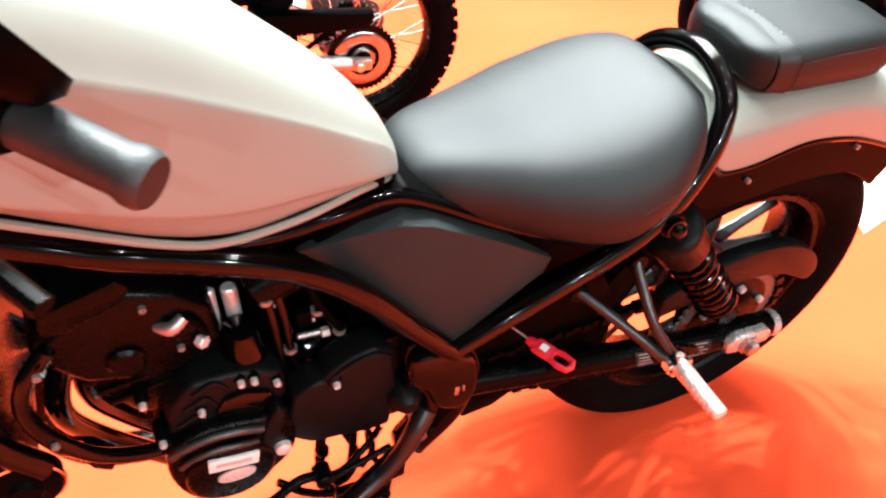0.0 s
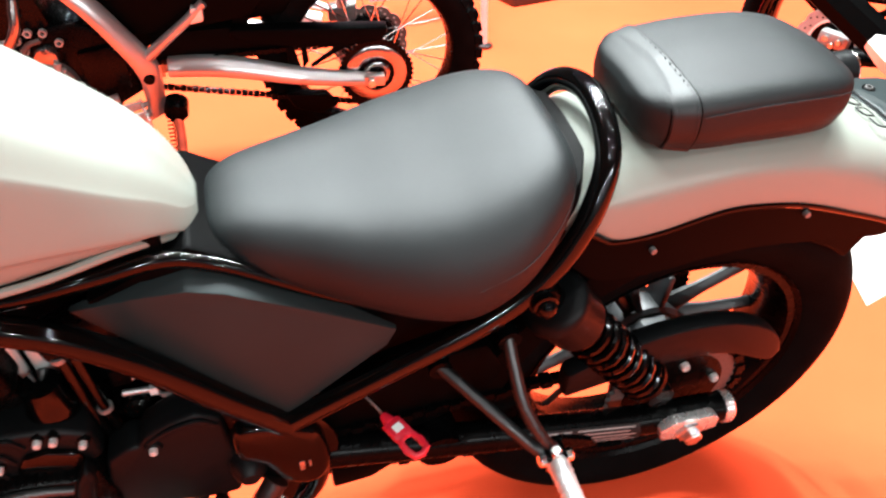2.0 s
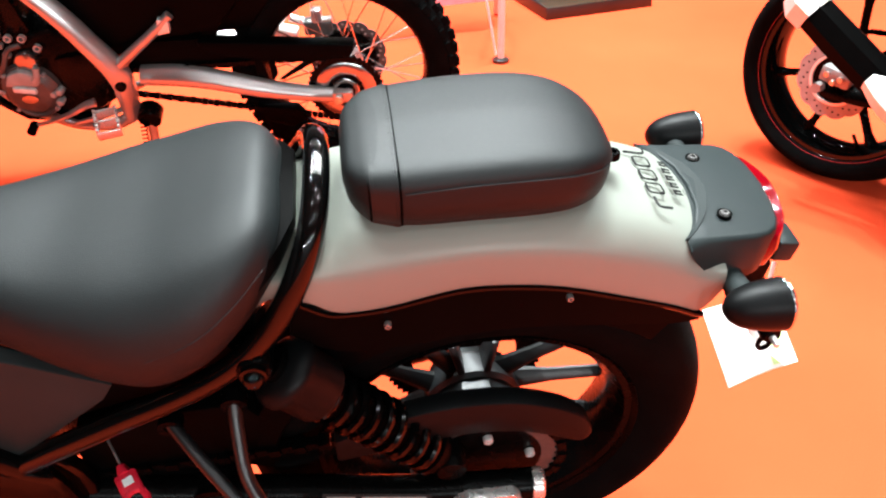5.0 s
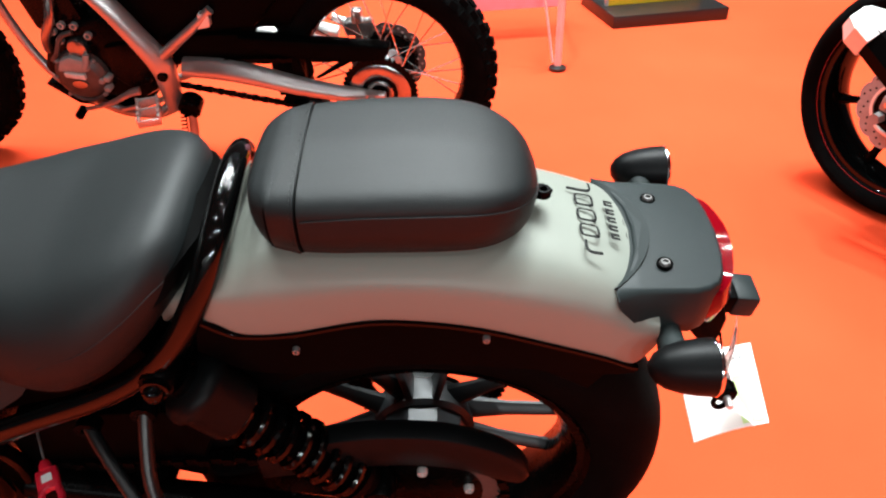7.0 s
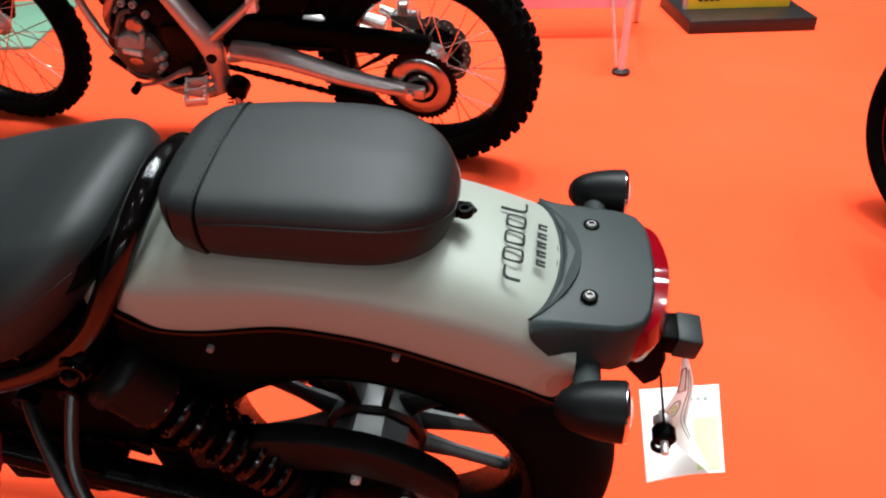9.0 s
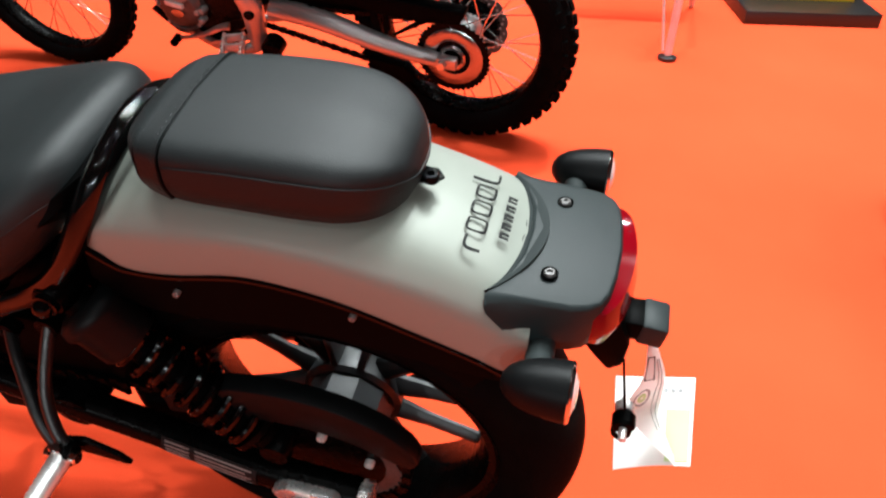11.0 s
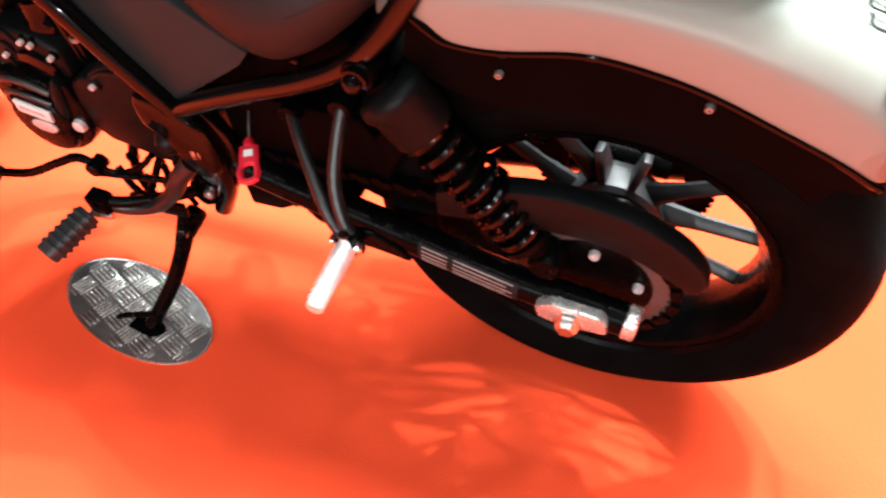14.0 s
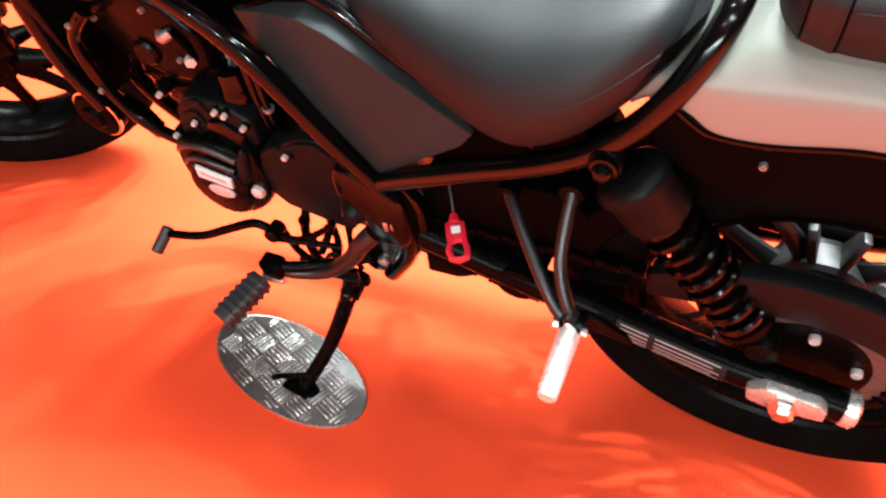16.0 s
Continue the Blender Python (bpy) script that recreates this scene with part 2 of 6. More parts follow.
def lathe(profile, n=40, axis="y", at=(0, 0, 0), bm=None, shut=False):
    """Turns (radius, height) points about an axis."""
    bm = bm or bmesh.new()
    at = Vector(at)
    loops = []
    for j in range(n):
        a = 2 * math.pi * j / n
        lp = []
        for r, h in profile:
            c, s = r * math.cos(a), r * math.sin(a)
            lp.append(at + (V(c, h, s) if axis == "y" else V(h, c, s) if axis == "x" else V(c, s, h)))
        loops.append(lp)
    vs = [[bm.verts.new(q) for q in lp] for lp in loops]
    m = len(profile)
    for j in range(n):
        a, b = vs[j], vs[(j + 1) % n]
        for i in range(m if shut else m - 1):
            i2 = (i + 1) % m
            bm.faces.new((a[i], a[i2], b[i2], b[i]))
    bmesh.ops.remove_doubles(bm, verts=bm.verts, dist=1e-6)
    return bm


def rod(a, b, r, n=12, r2=None, bevel=0.0, bm=None):
    """A straight bar from a to b with slightly rounded ends."""
    a, b = Vector(a), Vector(b)
    d = (b - a).normalized()
    r2 = r if r2 is None else r2
    if bevel:
        return tube([a, a + d * bevel, b - d * bevel, b], [r - bevel, r, r2, r2 - bevel], n, 1, bm=bm)
    return tube([a, b], [r, r2], n, 1, bm=bm)


def prism(poly, y0, y1, plane="xz", bevel=0.0, bm=None, seg=2):
    """A flat plate: the outline poly in a plane, from y0 to y1 across it."""
    own = bmesh.new()
    def put(q, h):
        return V(q[0], h, q[1]) if plane == "xz" else V(q[0], q[1], h) if plane == "xy" else V(h, q[0], q[1])
    a = [own.verts.new(put(q, y0)) for q in poly]
    b = [own.verts.new(put(q, y1)) for q in poly]
    own.faces.new(a[::-1])
    own.faces.new(b)
    n = len(poly)
    for i in range(n):
        own.faces.new((a[i], a[(i + 1) % n], b[(i + 1) % n], b[i]))
    if bevel:
        bmesh.ops.recalc_face_normals(own, faces=own.faces)
        es = [e for e in own.edges if len(e.link_faces) == 2 and e.calc_face_angle(0) > 0.5]
        bmesh.ops.bevel(own, geom=es, offset=bevel, segments=seg, profile=0.5, affect="EDGES", clamp_overlap=True)
    if bm is None:
        return own
    me = bpy.data.meshes.new("tmp")
    own.to_mesh(me)
    own.free()
    bm.from_mesh(me)
    bpy.data.meshes.remove(me)
    return bm


def box(c, s, bevel=0.004, m=None, bm=None):
    c, s = Vector(c), Vector(s) / 2
    own = prism([(-s.x, -s.y), (s.x, -s.y), (s.x, s.y), (-s.x, s.y)], -s.z, s.z, "xy", bevel)
    mat = Matrix.Translation(c) @ (m or Matrix())
    bmesh.ops.transform(own, matrix=mat, verts=own.verts)
    if bm is None:
        return own
    me = bpy.data.meshes.new("tmp")
    own.to_mesh(me)
    own.free()
    bm.from_mesh(me)
    bpy.data.meshes.remove(me)
    return bm


def hull_body(stations, nx=5, nr=4, bm=None, flip=False):
    """A body symmetrical about y = 0: stations of (x, [(y, z) ...]) from the bottom centre round the side to the top centre."""
    m = len(stations[0][1])
    rows = [spline([V(x, y, z) for y, z in pr], nr) for x, pr in stations]
    cols = len(rows[0])
    grid = [spline([r[j] for r in rows], nx) for j in range(cols)]
    loops = []
    for i in range(len(grid[0])):
        half = [grid[j][i] for j in range(cols)]
        half[0].y = 0
        half[-1].y = 0
        left = [V(p.x, -abs(p.y), p.z) for p in half]
        right = [V(p.x, abs(p.y), p.z) for p in half[1:-1]][::-1]
        loops.append(left + right)
    return rings(bm or bmesh.new(), loops)


def aim(a, b):
    """Turns z onto the way from a to b, at a."""
    d = Vector(b) - Vector(a)
    return Matrix.Translation(a) @ d.to_track_quat("Z", "Y").to_matrix().to_4x4()


def moved(bm, m):
    bmesh.ops.transform(bm, matrix=m, verts=bm.verts)
    return bm


def thing(name, label, category, m=None, group="", kind=""):
    ob = new(name)
    ob.empty_display_size = 0.1
    if m is not None:
        ob.matrix_basis = m
    return tagged(ob, label, category, group, kind)


def bolt(parent, at, r=0.007, mat=None, axis="y", name="bolt", h=0.006):
    """A cap screw with a hexagon socket whose head points to -y, +z or +x."""
    sg = -1 if axis == "y" else 1
    bm = lathe([(0, 0), (r, 0), (r, sg * h * 0.7), (r * 0.85, sg * h), (r * 0.5, sg * h), (r * 0.45, sg * h * 0.4), (0, sg * h * 0.4)], 14, axis)
    ob = part(name, bm, mat or SATIN, parent)
    ob.location = at
    return ob


def spring(a, b, r, wire, turns, n=12):
    m = aim(a, b)
    ln = (Vector(b) - Vector(a)).length
    pts = []
    k = int(turns * 14)
    for i in range(k + 1):
        f = i / k
        an = 2 * math.pi * turns * f
        pts.append(m @ V(r * math.cos(an), r * math.sin(an), ln * f))
    return tube(pts, wire, 8, 1)


LEAN = 10.415


def wheel(parent, at, R, width, rimr, spoke_pairs, tyre_mat, rim_mat, name, hub_mat, tread=True, split=10, profile=0.62, hubr=0.055, halfhub=0.06, spoke_w=0.022, spoke_mat=None, spoke_y=0.0, arms=()):
    """A cast wheel: tyre, rim, hub and forked spokes."""
    root = part(name, tyre_body(R, width, rimr, profile), tyre_mat, parent, "black rubber tyre on a cast wheel")
    root.location = at
    w = width * 0.36
    bm = lathe([(rimr + 0.010, -w - 0.006), (rimr + 0.012, -w), (rimr - 0.006, -w + 0.003), (rimr - 0.022, -w * 0.45), (rimr - 0.026, 0), (rimr - 0.022, w * 0.45),
                (rimr - 0.006, w - 0.003), (rimr + 0.012, w), (rimr + 0.010, w + 0.006), (rimr + 0.004, w), (rimr + 0.002, 0), (rimr + 0.004, -w)], 64, shut=True)
    part("rim", bm, rim_mat, root)
    part("hub", lathe([(0, -halfhub), (hubr * 0.5, -halfhub), (hubr * 0.6, -halfhub * 0.85), (hubr, -halfhub * 0.78), (hubr * 1.06, -halfhub * 0.72), (hubr * 1.06, -halfhub * 0.3),
                       (hubr * 1.06, halfhub * 0.3), (hubr * 1.06, halfhub * 0.72), (hubr * 0.6, halfhub * 0.85), (hubr * 0.5, halfhub), (0, halfhub)], 10), hub_mat, root, "", 20)
    arms = list(arms)
    for i in range(spoke_pairs):
        mid = 360 * i / spoke_pairs + 33.5
        arms += [(mid - split * 0.45, mid - split), (mid + split * 0.45, mid + split)]
    for inner, outer in arms:
        a0, a1 = radians(inner), radians(outer)
        p0 = V(math.cos(a0) * hubr * 0.8, spoke_y * 1.3, math.sin(a0) * hubr * 0.8)
        p1 = V(math.cos(a1) * (rimr - 0.02), spoke_y, math.sin(a1) * (rimr - 0.02))
        part("spoke", tube([p0, p0.lerp(p1, 0.5), p1], [spoke_w * 1.05, spoke_w * 0.60, spoke_w * 0.55], 8, 3, flat=0.55), spoke_mat or rim_mat, root)
    return root


def tyre_body(R, width, rimr, profile=0.62):
    """Round-shouldered tyre section turned about the axle."""
    w = width / 2
    h = R - rimr
    pr = [(rimr, -w * 0.62), (rimr + h * 0.12, -w * 0.80), (rimr + h * 0.40, -w), (rimr + h * profile, -w * 0.97), (rimr + h * 0.82, -w * 0.74), (rimr + h * 0.95, -w * 0.40),
          (R, 0)]
    full = spline([V(r, y, 0) for r, y in pr + [(r, -y) for r, y in pr[-2::-1]]], 3)
    return lathe([(p.x, p.y) for p in full], 84)


def rear_shock(parent, side):
    y = 0.112 * side
    top, bot = V(-0.262, y, 0.626), V(-0.060, y, 0.378)
    d = (bot - top).normalized()
    root = part("shock_absorber", rod(top + d * 0.02, bot - d * 0.02, 0.019, 16), PLASTIC, parent, "black coil-over rear shock absorber")
    m = aim(top, bot)
    ln = (bot - top).length
    part("spring_cover", moved(lathe([(0.0, 0.028), (0.030, 0.028), (0.039, 0.034), (0.041, 0.040), (0.041, 0.046), (0.037, 0.052), (0.037, 0.090), (0.034, 0.095), (0.0, 0.095)], 30, "z"), m), LITBLACK, root)
    part("spring", spring(m @ V(0, 0, 0.088), m @ V(0, 0, ln - 0.045), 0.0285, 0.0056, 9.0), SPRINGBLACK, root)
    part("spring_seat", moved(lathe([(0, ln - 0.048), (0.034, ln - 0.048), (0.034, ln - 0.040), (0.020, ln - 0.03), (0, ln - 0.03)], 24, "z"), m), SATIN, root)
    part("top_eye", lathe([(0, -0.022), (0.017, -0.022), (0.019, -0.018), (0.019, 0.018), (0.017, 0.022), (0, 0.022)], 20, "y", top), SATIN, root)
    part("lower_eye", lathe([(0, -0.02), (0.018, -0.02), (0.02, -0.016), (0.02, 0.016), (0, 0.02)], 20, "y", bot), SATIN, root)
    if side < 0:
        part("cap_nut", lathe([(0, -0.040), (0.006, -0.039), (0.010, -0.035), (0.011, -0.029), (0.014, -0.028), (0.014, -0.022), (0, -0.022)], 16, "y", top), GLOSS, root, "black domed cap nut")
    return root


def indicator(parent, side):
    """Bullet-shaped turn signal on a short stalk."""
    y = (0.142 if side < 0 else 0.131) * side
    x0 = 0.252 if side < 0 else 0.258
    z = 0.668 + 0.010 * side
    root = part("turn_signal", moved(lathe([(0, -0.036), (0.007, -0.035), (0.014, -0.030), (0.020, -0.021), (0.0245, -0.007), (0.027, 0.009), (0.028, 0.024), (0.0265, 0.0255), (0.0255, 0.022), (0, 0.022)],
                                           32, "x"), Matrix.Translation((x0, y, z))), LITBLACK, parent, "matt black bullet turn signal with clear lens")
    part("lens", lathe([(0, 0.033), (0.012, 0.0318), (0.020, 0.0285), (0.0245, 0.025), (0.0255, 0.022), (0, 0.022)], 32, "x", (x0, y, z)), CLEAR, root, "clear silvered lens")
    part("lens_ring", lathe([(0.0248, 0.023), (0.0275, 0.023), (0.0285, 0.0255), (0.0265, 0.028), (0.0248, 0.0265)], 32, "x", (x0, y, z), shut=True), CHROME, root)
    part("stalk", rod((x0 - 0.006, 0.062 * side, z - 0.012), (x0 - 0.006, y - 0.02 * side, z - 0.004), 0.0132, 16), BANDGREY, root)
    for y0, y1, r in ((0.080, 0.084, 0.0142), (0.097, 0.0985, 0.0129), (0.1085, 0.1105, 0.0132)):
        part("stalk_collar", rod((x0 - 0.006, y0 * side, z - 0.010), (x0 - 0.006, y1 * side, z - 0.009), r, 16), LITBLACK if r > 0.014 else PLASTIC, root)
    return root


def motorcycle():
    bike = thing("cruiser_motorcycle", "matt silver cruiser motorcycle with black frame leaning on its side stand", "motorcycle", pose(0, 0, 0.0, LEAN, 0, 0))

    # fuel tank
    def tk(x, zb, zt, wb, wm, wc, zc):
        return (x, [(0, zb), (wb * 0.85, zb), (wb, zb + min(0.006, 0.10 * (zt - zb))), (wm - 0.002, zb + (zc - zb) * 0.22), (wm, zb + (zc - zb) * 0.34), (wc + (wm - wc) * 0.12, zc - (zc - zb) * 0.10), (wc * 0.93, zc + (zt - zc) * 0.08), (wc * 0.66, zc + (zt - zc) * 0.66),
                    (wc * 0.33, zt - min(0.004, 0.05 * (zt - zb))), (0, zt)])
    tank = part("fuel_tank", hull_body([
        tk(-1.10, 0.89, 0.96, 0.02, 0.03, 0.03, 0.93),
        tk(-1.07, 0.87, 1.00, 0.07, 0.09, 0.085, 0.95),
        tk(-1.00, 0.838, 1.01, 0.105, 0.128, 0.118, 0.935),
        tk(-0.92, 0.800, 0.998, 0.115, 0.138, 0.122, 0.938),
        tk(-0.84, 0.760, 0.965, 0.115, 0.130, 0.114, 0.908),
        tk(-0.77, 0.742, 0.920, 0.110, 0.119, 0.102, 0.872),
        tk(-0.70, 0.744, 0.866, 0.098, 0.104, 0.088, 0.832),
        tk(-0.645, 0.742, 0.818, 0.082, 0.088, 0.073, 0.795),
        tk(-0.614, 0.730, 0.784, 0.060, 0.066, 0.055, 0.768),
        tk(-0.597, 0.718, 0.756, 0.042, 0.047, 0.039, 0.745),
        tk(-0.588, 0.718, 0.736, 0.018, 0.022, 0.018, 0.731)], 6, 4), PAINT, bike, "matt silver teardrop fuel tank")
    part("tank_seam", tube([(-0.97, -0.112, 0.818), (-0.905, -0.117, 0.789), (-0.84, -0.117, 0.757), (-0.79, -0.114, 0.741), (-0.72, -0.105, 0.741), (-0.655, -0.086, 0.744), (-0.62, -0.062, 0.731), (-0.598, -0.040, 0.718)], 0.0042, 8),
         PAINT, tank)

    # rider's seat: a broad top, rounded shoulders and tucked-in sides
    def st(x, zb, zt, w):
        h = zt - zb
        return (x, [(0, zb), (w * 0.62, zb), (w * 0.86, zb + h * 0.05), (w * 0.965, zb + h * 0.20), (w, zb + h * 0.38), (w * 0.975, zb + h * 0.56), (w * 0.88, zb + h * 0.76),
                    (w * 0.70, zb + h * 0.91), (w * 0.40, zb + h * 0.985), (0, zt)])
    SEAT = [(-0.588, 0.690, 0.706, 0.026), (-0.576, 0.674, 0.724, 0.058), (-0.547, 0.664, 0.735, 0.079), (-0.492, 0.652, 0.738, 0.105), (-0.440, 0.640, 0.740, 0.132),
            (-0.390, 0.630, 0.747, 0.153), (-0.345, 0.628, 0.755, 0.162), (-0.300, 0.648, 0.767, 0.157), (-0.265, 0.674, 0.776, 0.138), (-0.240, 0.698, 0.778, 0.112),
            (-0.223, 0.716, 0.766, 0.082), (-0.214, 0.726, 0.746, 0.045)]
    seat = part("rider_seat", hull_body([st(*q) for q in SEAT], 6, 4), VINYL, bike, "smooth black vinyl rider's seat")
    for s in (-1, 1):
        part("seat_seam", tube([(x, s * (w * 0.991), zb + (zt - zb) * 0.50) for x, zb, zt, w in SEAT[6:11]], 0.0007, 6, 5), STRAP, seat)
    part("seat_base", hull_body([(-0.57, [(0, 0.66), (0.05, 0.66), (0.055, 0.69), (0, 0.695)]), (-0.45, [(0, 0.635), (0.095, 0.635), (0.100, 0.66), (0, 0.67)]),
                                 (-0.35, [(0, 0.60), (0.112, 0.605), (0.122, 0.64), (0, 0.66)]), (-0.262, [(0, 0.665), (0.106, 0.690), (0.112, 0.722), (0, 0.738)]), (-0.228, [(0, 0.700), (0.086, 0.715), (0.094, 0.744), (0, 0.758)]), (-0.206, [(0, 0.735), (0.050, 0.740), (0.054, 0.756), (0, 0.762)])], 4, 2), PLASTIC, bike)

    # pillion pad: flat-sided with a rounded back, and a strap across its front
    def pl(x, w, zb, zt):
        k = (zt - zb) / 0.066
        return (x, [(0, zb), (w * 0.82, zb), (w * 0.94, zb + 0.006 * k), (w, zb + 0.022 * k), (w, zb + 0.036 * k), (w * 0.955, zt - 0.013 * k), (w * 0.80, zt - 0.0035 * k), (w * 0.45, zt + 0.0005 * k), (0, zt + 0.003 * k)])
    pil = part("pillion_seat", hull_body([
        pl(-0.156, 0.034, 0.776, 0.800), pl(-0.151, 0.056, 0.768, 0.808), pl(-0.141, 0.072, 0.762, 0.813), pl(-0.126, 0.083, 0.758, 0.817), pl(-0.090, 0.089, 0.756, 0.820), pl(-0.040, 0.091, 0.757, 0.823), pl(0.020, 0.090, 0.756, 0.823),
        pl(0.060, 0.084, 0.755, 0.818), pl(0.088, 0.068, 0.755, 0.809), pl(0.105, 0.046, 0.758, 0.798), pl(0.114, 0.022, 0.766, 0.784)], 6, 4), VINYL, bike, "black vinyl pillion pad with a strap across its front")

    def strap_loop(x, w, zb, zt, g):
        pts = spline([V(x, y + (g if y else 0), z + dz * g) for (y, z), dz in zip(pl(x, w, zb, zt)[1], (-1, -1, 0, 0, 0, 0.5, 1, 1, 1))], 4)
        return [V(p.x, -p.y, p.z) for p in pts] + [V(p.x, p.y, p.z) for p in pts[1:-1]][::-1]
    e0, e1 = (0.0800, 0.7590, 0.8140), (0.0876, 0.7568, 0.8180)
    bm = rings(bmesh.new(), [strap_loop(-0.1315, *e0, -0.001), strap_loop(-0.1305, *e0, 0.0020), strap_loop(-0.1055, *e1, 0.0020), strap_loop(-0.1045, *e1, -0.001)])
    part("strap", bm, STRAP, pil, "black vinyl strap stitched round the pad")
    part("strap_seam", tube(strap_loop(-0.1038, *e1, 0.0003), 0.0011, 6, 1, closed=True), PLASTIC, pil)
    part("front_seam", tube(strap_loop(-0.1322, *e0, 0.0002), 0.0011, 6, 1, closed=True), PLASTIC, pil)
    stitches = bmesh.new()
    for x, e in ((-0.1275, e0), (-0.1085, e1)):
        lp = strap_loop(x, *e, 0.0024)
        full = spline(lp, 3, True)
        for k in range(0, len(full) - 2, 3):
            if full[k].z > 0.770:
                tube([full[k], full[k].lerp(full[k + 1], 0.9)], 0.0005, 5, 1, bm=stitches)
    part("stitching", stitches, STRAP, pil)
    seam = [V(x, -w * 0.984 - 0.0002, z) for x, w, z in [(-0.100, 0.0885, 0.799), (-0.088, 0.0896, 0.801), (-0.04, 0.0912, 0.805), (0.02, 0.0904, 0.805), (0.06, 0.0842, 0.801), (0.088, 0.0682, 0.793), (0.105, 0.0462, 0.785), (0.1145, 0.020, 0.777)]]
    part("piping", tube(seam + [V(p.x, -p.y, p.z) for p in seam[::-1]], 0.0008, 6, 4), STRAP, pil)
    part("pillion_tab", prism([(0.095, -0.012), (0.125, -0.010), (0.133, 0.0), (0.125, 0.010), (0.095, 0.012)], 0.756, 0.760, "xy", 0.001), SATIN, pil)
    bolt(pil, (0.122, -0.008, 0.760), 0.008, SATIN, "z", h=0.008)

    # rear mudguard
    def fd(x, ze, zt, w=0.104):
        return (x, [(w - 0.003, ze), (w, ze + 0.004), (w * 0.995, ze + (zt - ze) * 0.36), (w * 0.945, ze + (zt - ze) * 0.62), (w * 0.72, zt - 0.0125), (w * 0.36, zt - 0.003), (0, zt)])
    outer = [fd(-0.255, 0.665, 0.700, 0.085), fd(-0.235, 0.685, 0.722, 0.094), fd(-0.200, 0.682, 0.740, 0.102), fd(-0.172, 0.667, 0.750), fd(-0.124, 0.669, 0.757), fd(-0.05, 0.685, 0.762), fd(0.01, 0.682, 0.760),
             fd(0.066, 0.670, 0.753), fd(0.132, 0.646, 0.737), fd(0.183, 0.626, 0.719), fd(0.211, 0.613, 0.706), fd(0.222, 0.618, 0.700), fd(0.234, 0.640, 0.690)]
    rows = [spline([V(x, -y, z) for y, z in pr], 4) for x, pr in outer]
    grid = [spline([r[j] for r in rows], 5) for j in range(len(rows[0]))]
    bm = bmesh.new()
    loops = []
    for i in range(len(grid[0])):
        half = [grid[j][i] for j in range(len(grid))]
        lp = half + [V(p.x, -p.y, p.z) for p in half[-2::-1]]
        inner = [V(p.x, p.y * 0.965, p.z - 0.004) for p in lp[::-1]]
        loops.append(lp + inner)
    fender = part("rear_mudguard", rings(bm, loops), PAINT, bike, "matt silver rear mudguard")

    # black stay under the mudguard edge, with its two screws
    edge = [(-0.215, 0.692), (-0.190, 0.673), (-0.172, 0.6665), (-0.124, 0.6685), (-0.05, 0.6845), (0.01, 0.6815), (0.066, 0.6695), (0.132, 0.6455), (0.183, 0.6255), (0.210, 0.6115), (0.221, 0.608)]
    low = [(0.221, 0.594), (0.19, 0.592), (0.11, 0.602), (0.03, 0.612), (-0.04, 0.611), (-0.11, 0.602), (-0.18, 0.605), (-0.225, 0.640)]
    top = [(p.x, p.z) for p in spline([V(x, 0, z) for x, z in edge], 3)]
    bot = [(p.x, p.z) for p in spline([V(x, 0, z) for x, z in low], 3)]
    for s, nm in ((-1, "mudguard_stay"), (1, "mudguard_stay")):
        stay = part(nm, prism(top + bot, s * 0.094, s * 0.101, "xz", 0.0), PLASTIC, bike, "black mudguard stay")
        part("stay_lip", tube([(x, s * 0.1035, z - 0.002) for x, z in edge], 0.0035, 8, 4), GLOSS, stay)
        if s < 0:
            for bx, bz in ((-0.125, 0.642), (0.065, 0.656)):
                bolt(stay, (bx, -0.101, bz), 0.0038, DULLSCREW)
    # inner mudguard over the tyre
    part("inner_mudguard", lathe_arc(0.340, 0.090, 0.065, radians(52), radians(170), (0, 0, 0.323)), PLASTIC, bike)

    # frame loop round the back of the seat and rails
    loop = [(-0.535, -0.118, 0.487), (-0.47, -0.122, 0.525), (-0.40, -0.124, 0.562), (-0.33, -0.124, 0.596), (-0.275, -0.120, 0.630), (-0.235, -0.112, 0.672), (-0.205, -0.097, 0.722), (-0.186, -0.066, 0.764), (-0.180, 0, 0.785)]
    loop = loop + [(x, -y, z) for x, y, z in loop[-2::-1]]
    frame_ob = part("frame_loop", tube(loop, 0.0135, 14, 6), LACQUER, bike, "gloss black tubular frame loop behind the seat")
    for s in (-1, 1):
        part("frame_rail", tube([(-1.12, s * 0.035, 0.83), (-1.02, s * 0.075, 0.795), (-0.90, s * 0.105, 0.755), (-0.82, s * 0.112, 0.728), (-0.73, s * 0.116, 0.690), (-0.665, s * 0.118, 0.635), (-0.60, s * 0.120, 0.556), (-0.545, s * 0.120, 0.487),
                                 (-0.515, s * 0.118, 0.430), (-0.520, s * 0.112, 0.345), (-0.565, s * 0.10, 0.255)], 0.0145, 12, 5), GLOSS, bike)
        if s < 0:
            part("seat_rail", tube([(-0.86, s * 0.098, 0.735), (-0.76, s * 0.100, 0.722), (-0.68, s * 0.092, 0.724), (-0.62, s * 0.080, 0.722), (-0.57, s * 0.078, 0.700), (-0.50, s * 0.088, 0.664), (-0.42, s * 0.102, 0.632), (-0.34, s * 0.110, 0.608)], 0.0085, 12, 5), GLOSS, bike)
        part("down_tube", tube([(-1.13, s * 0.03, 0.80), (-1.085, s * 0.07, 0.66), (-1.05, s * 0.09, 0.54), (-1.005, s * 0.095, 0.46)], 0.015, 12, 5), GLOSS, bike)
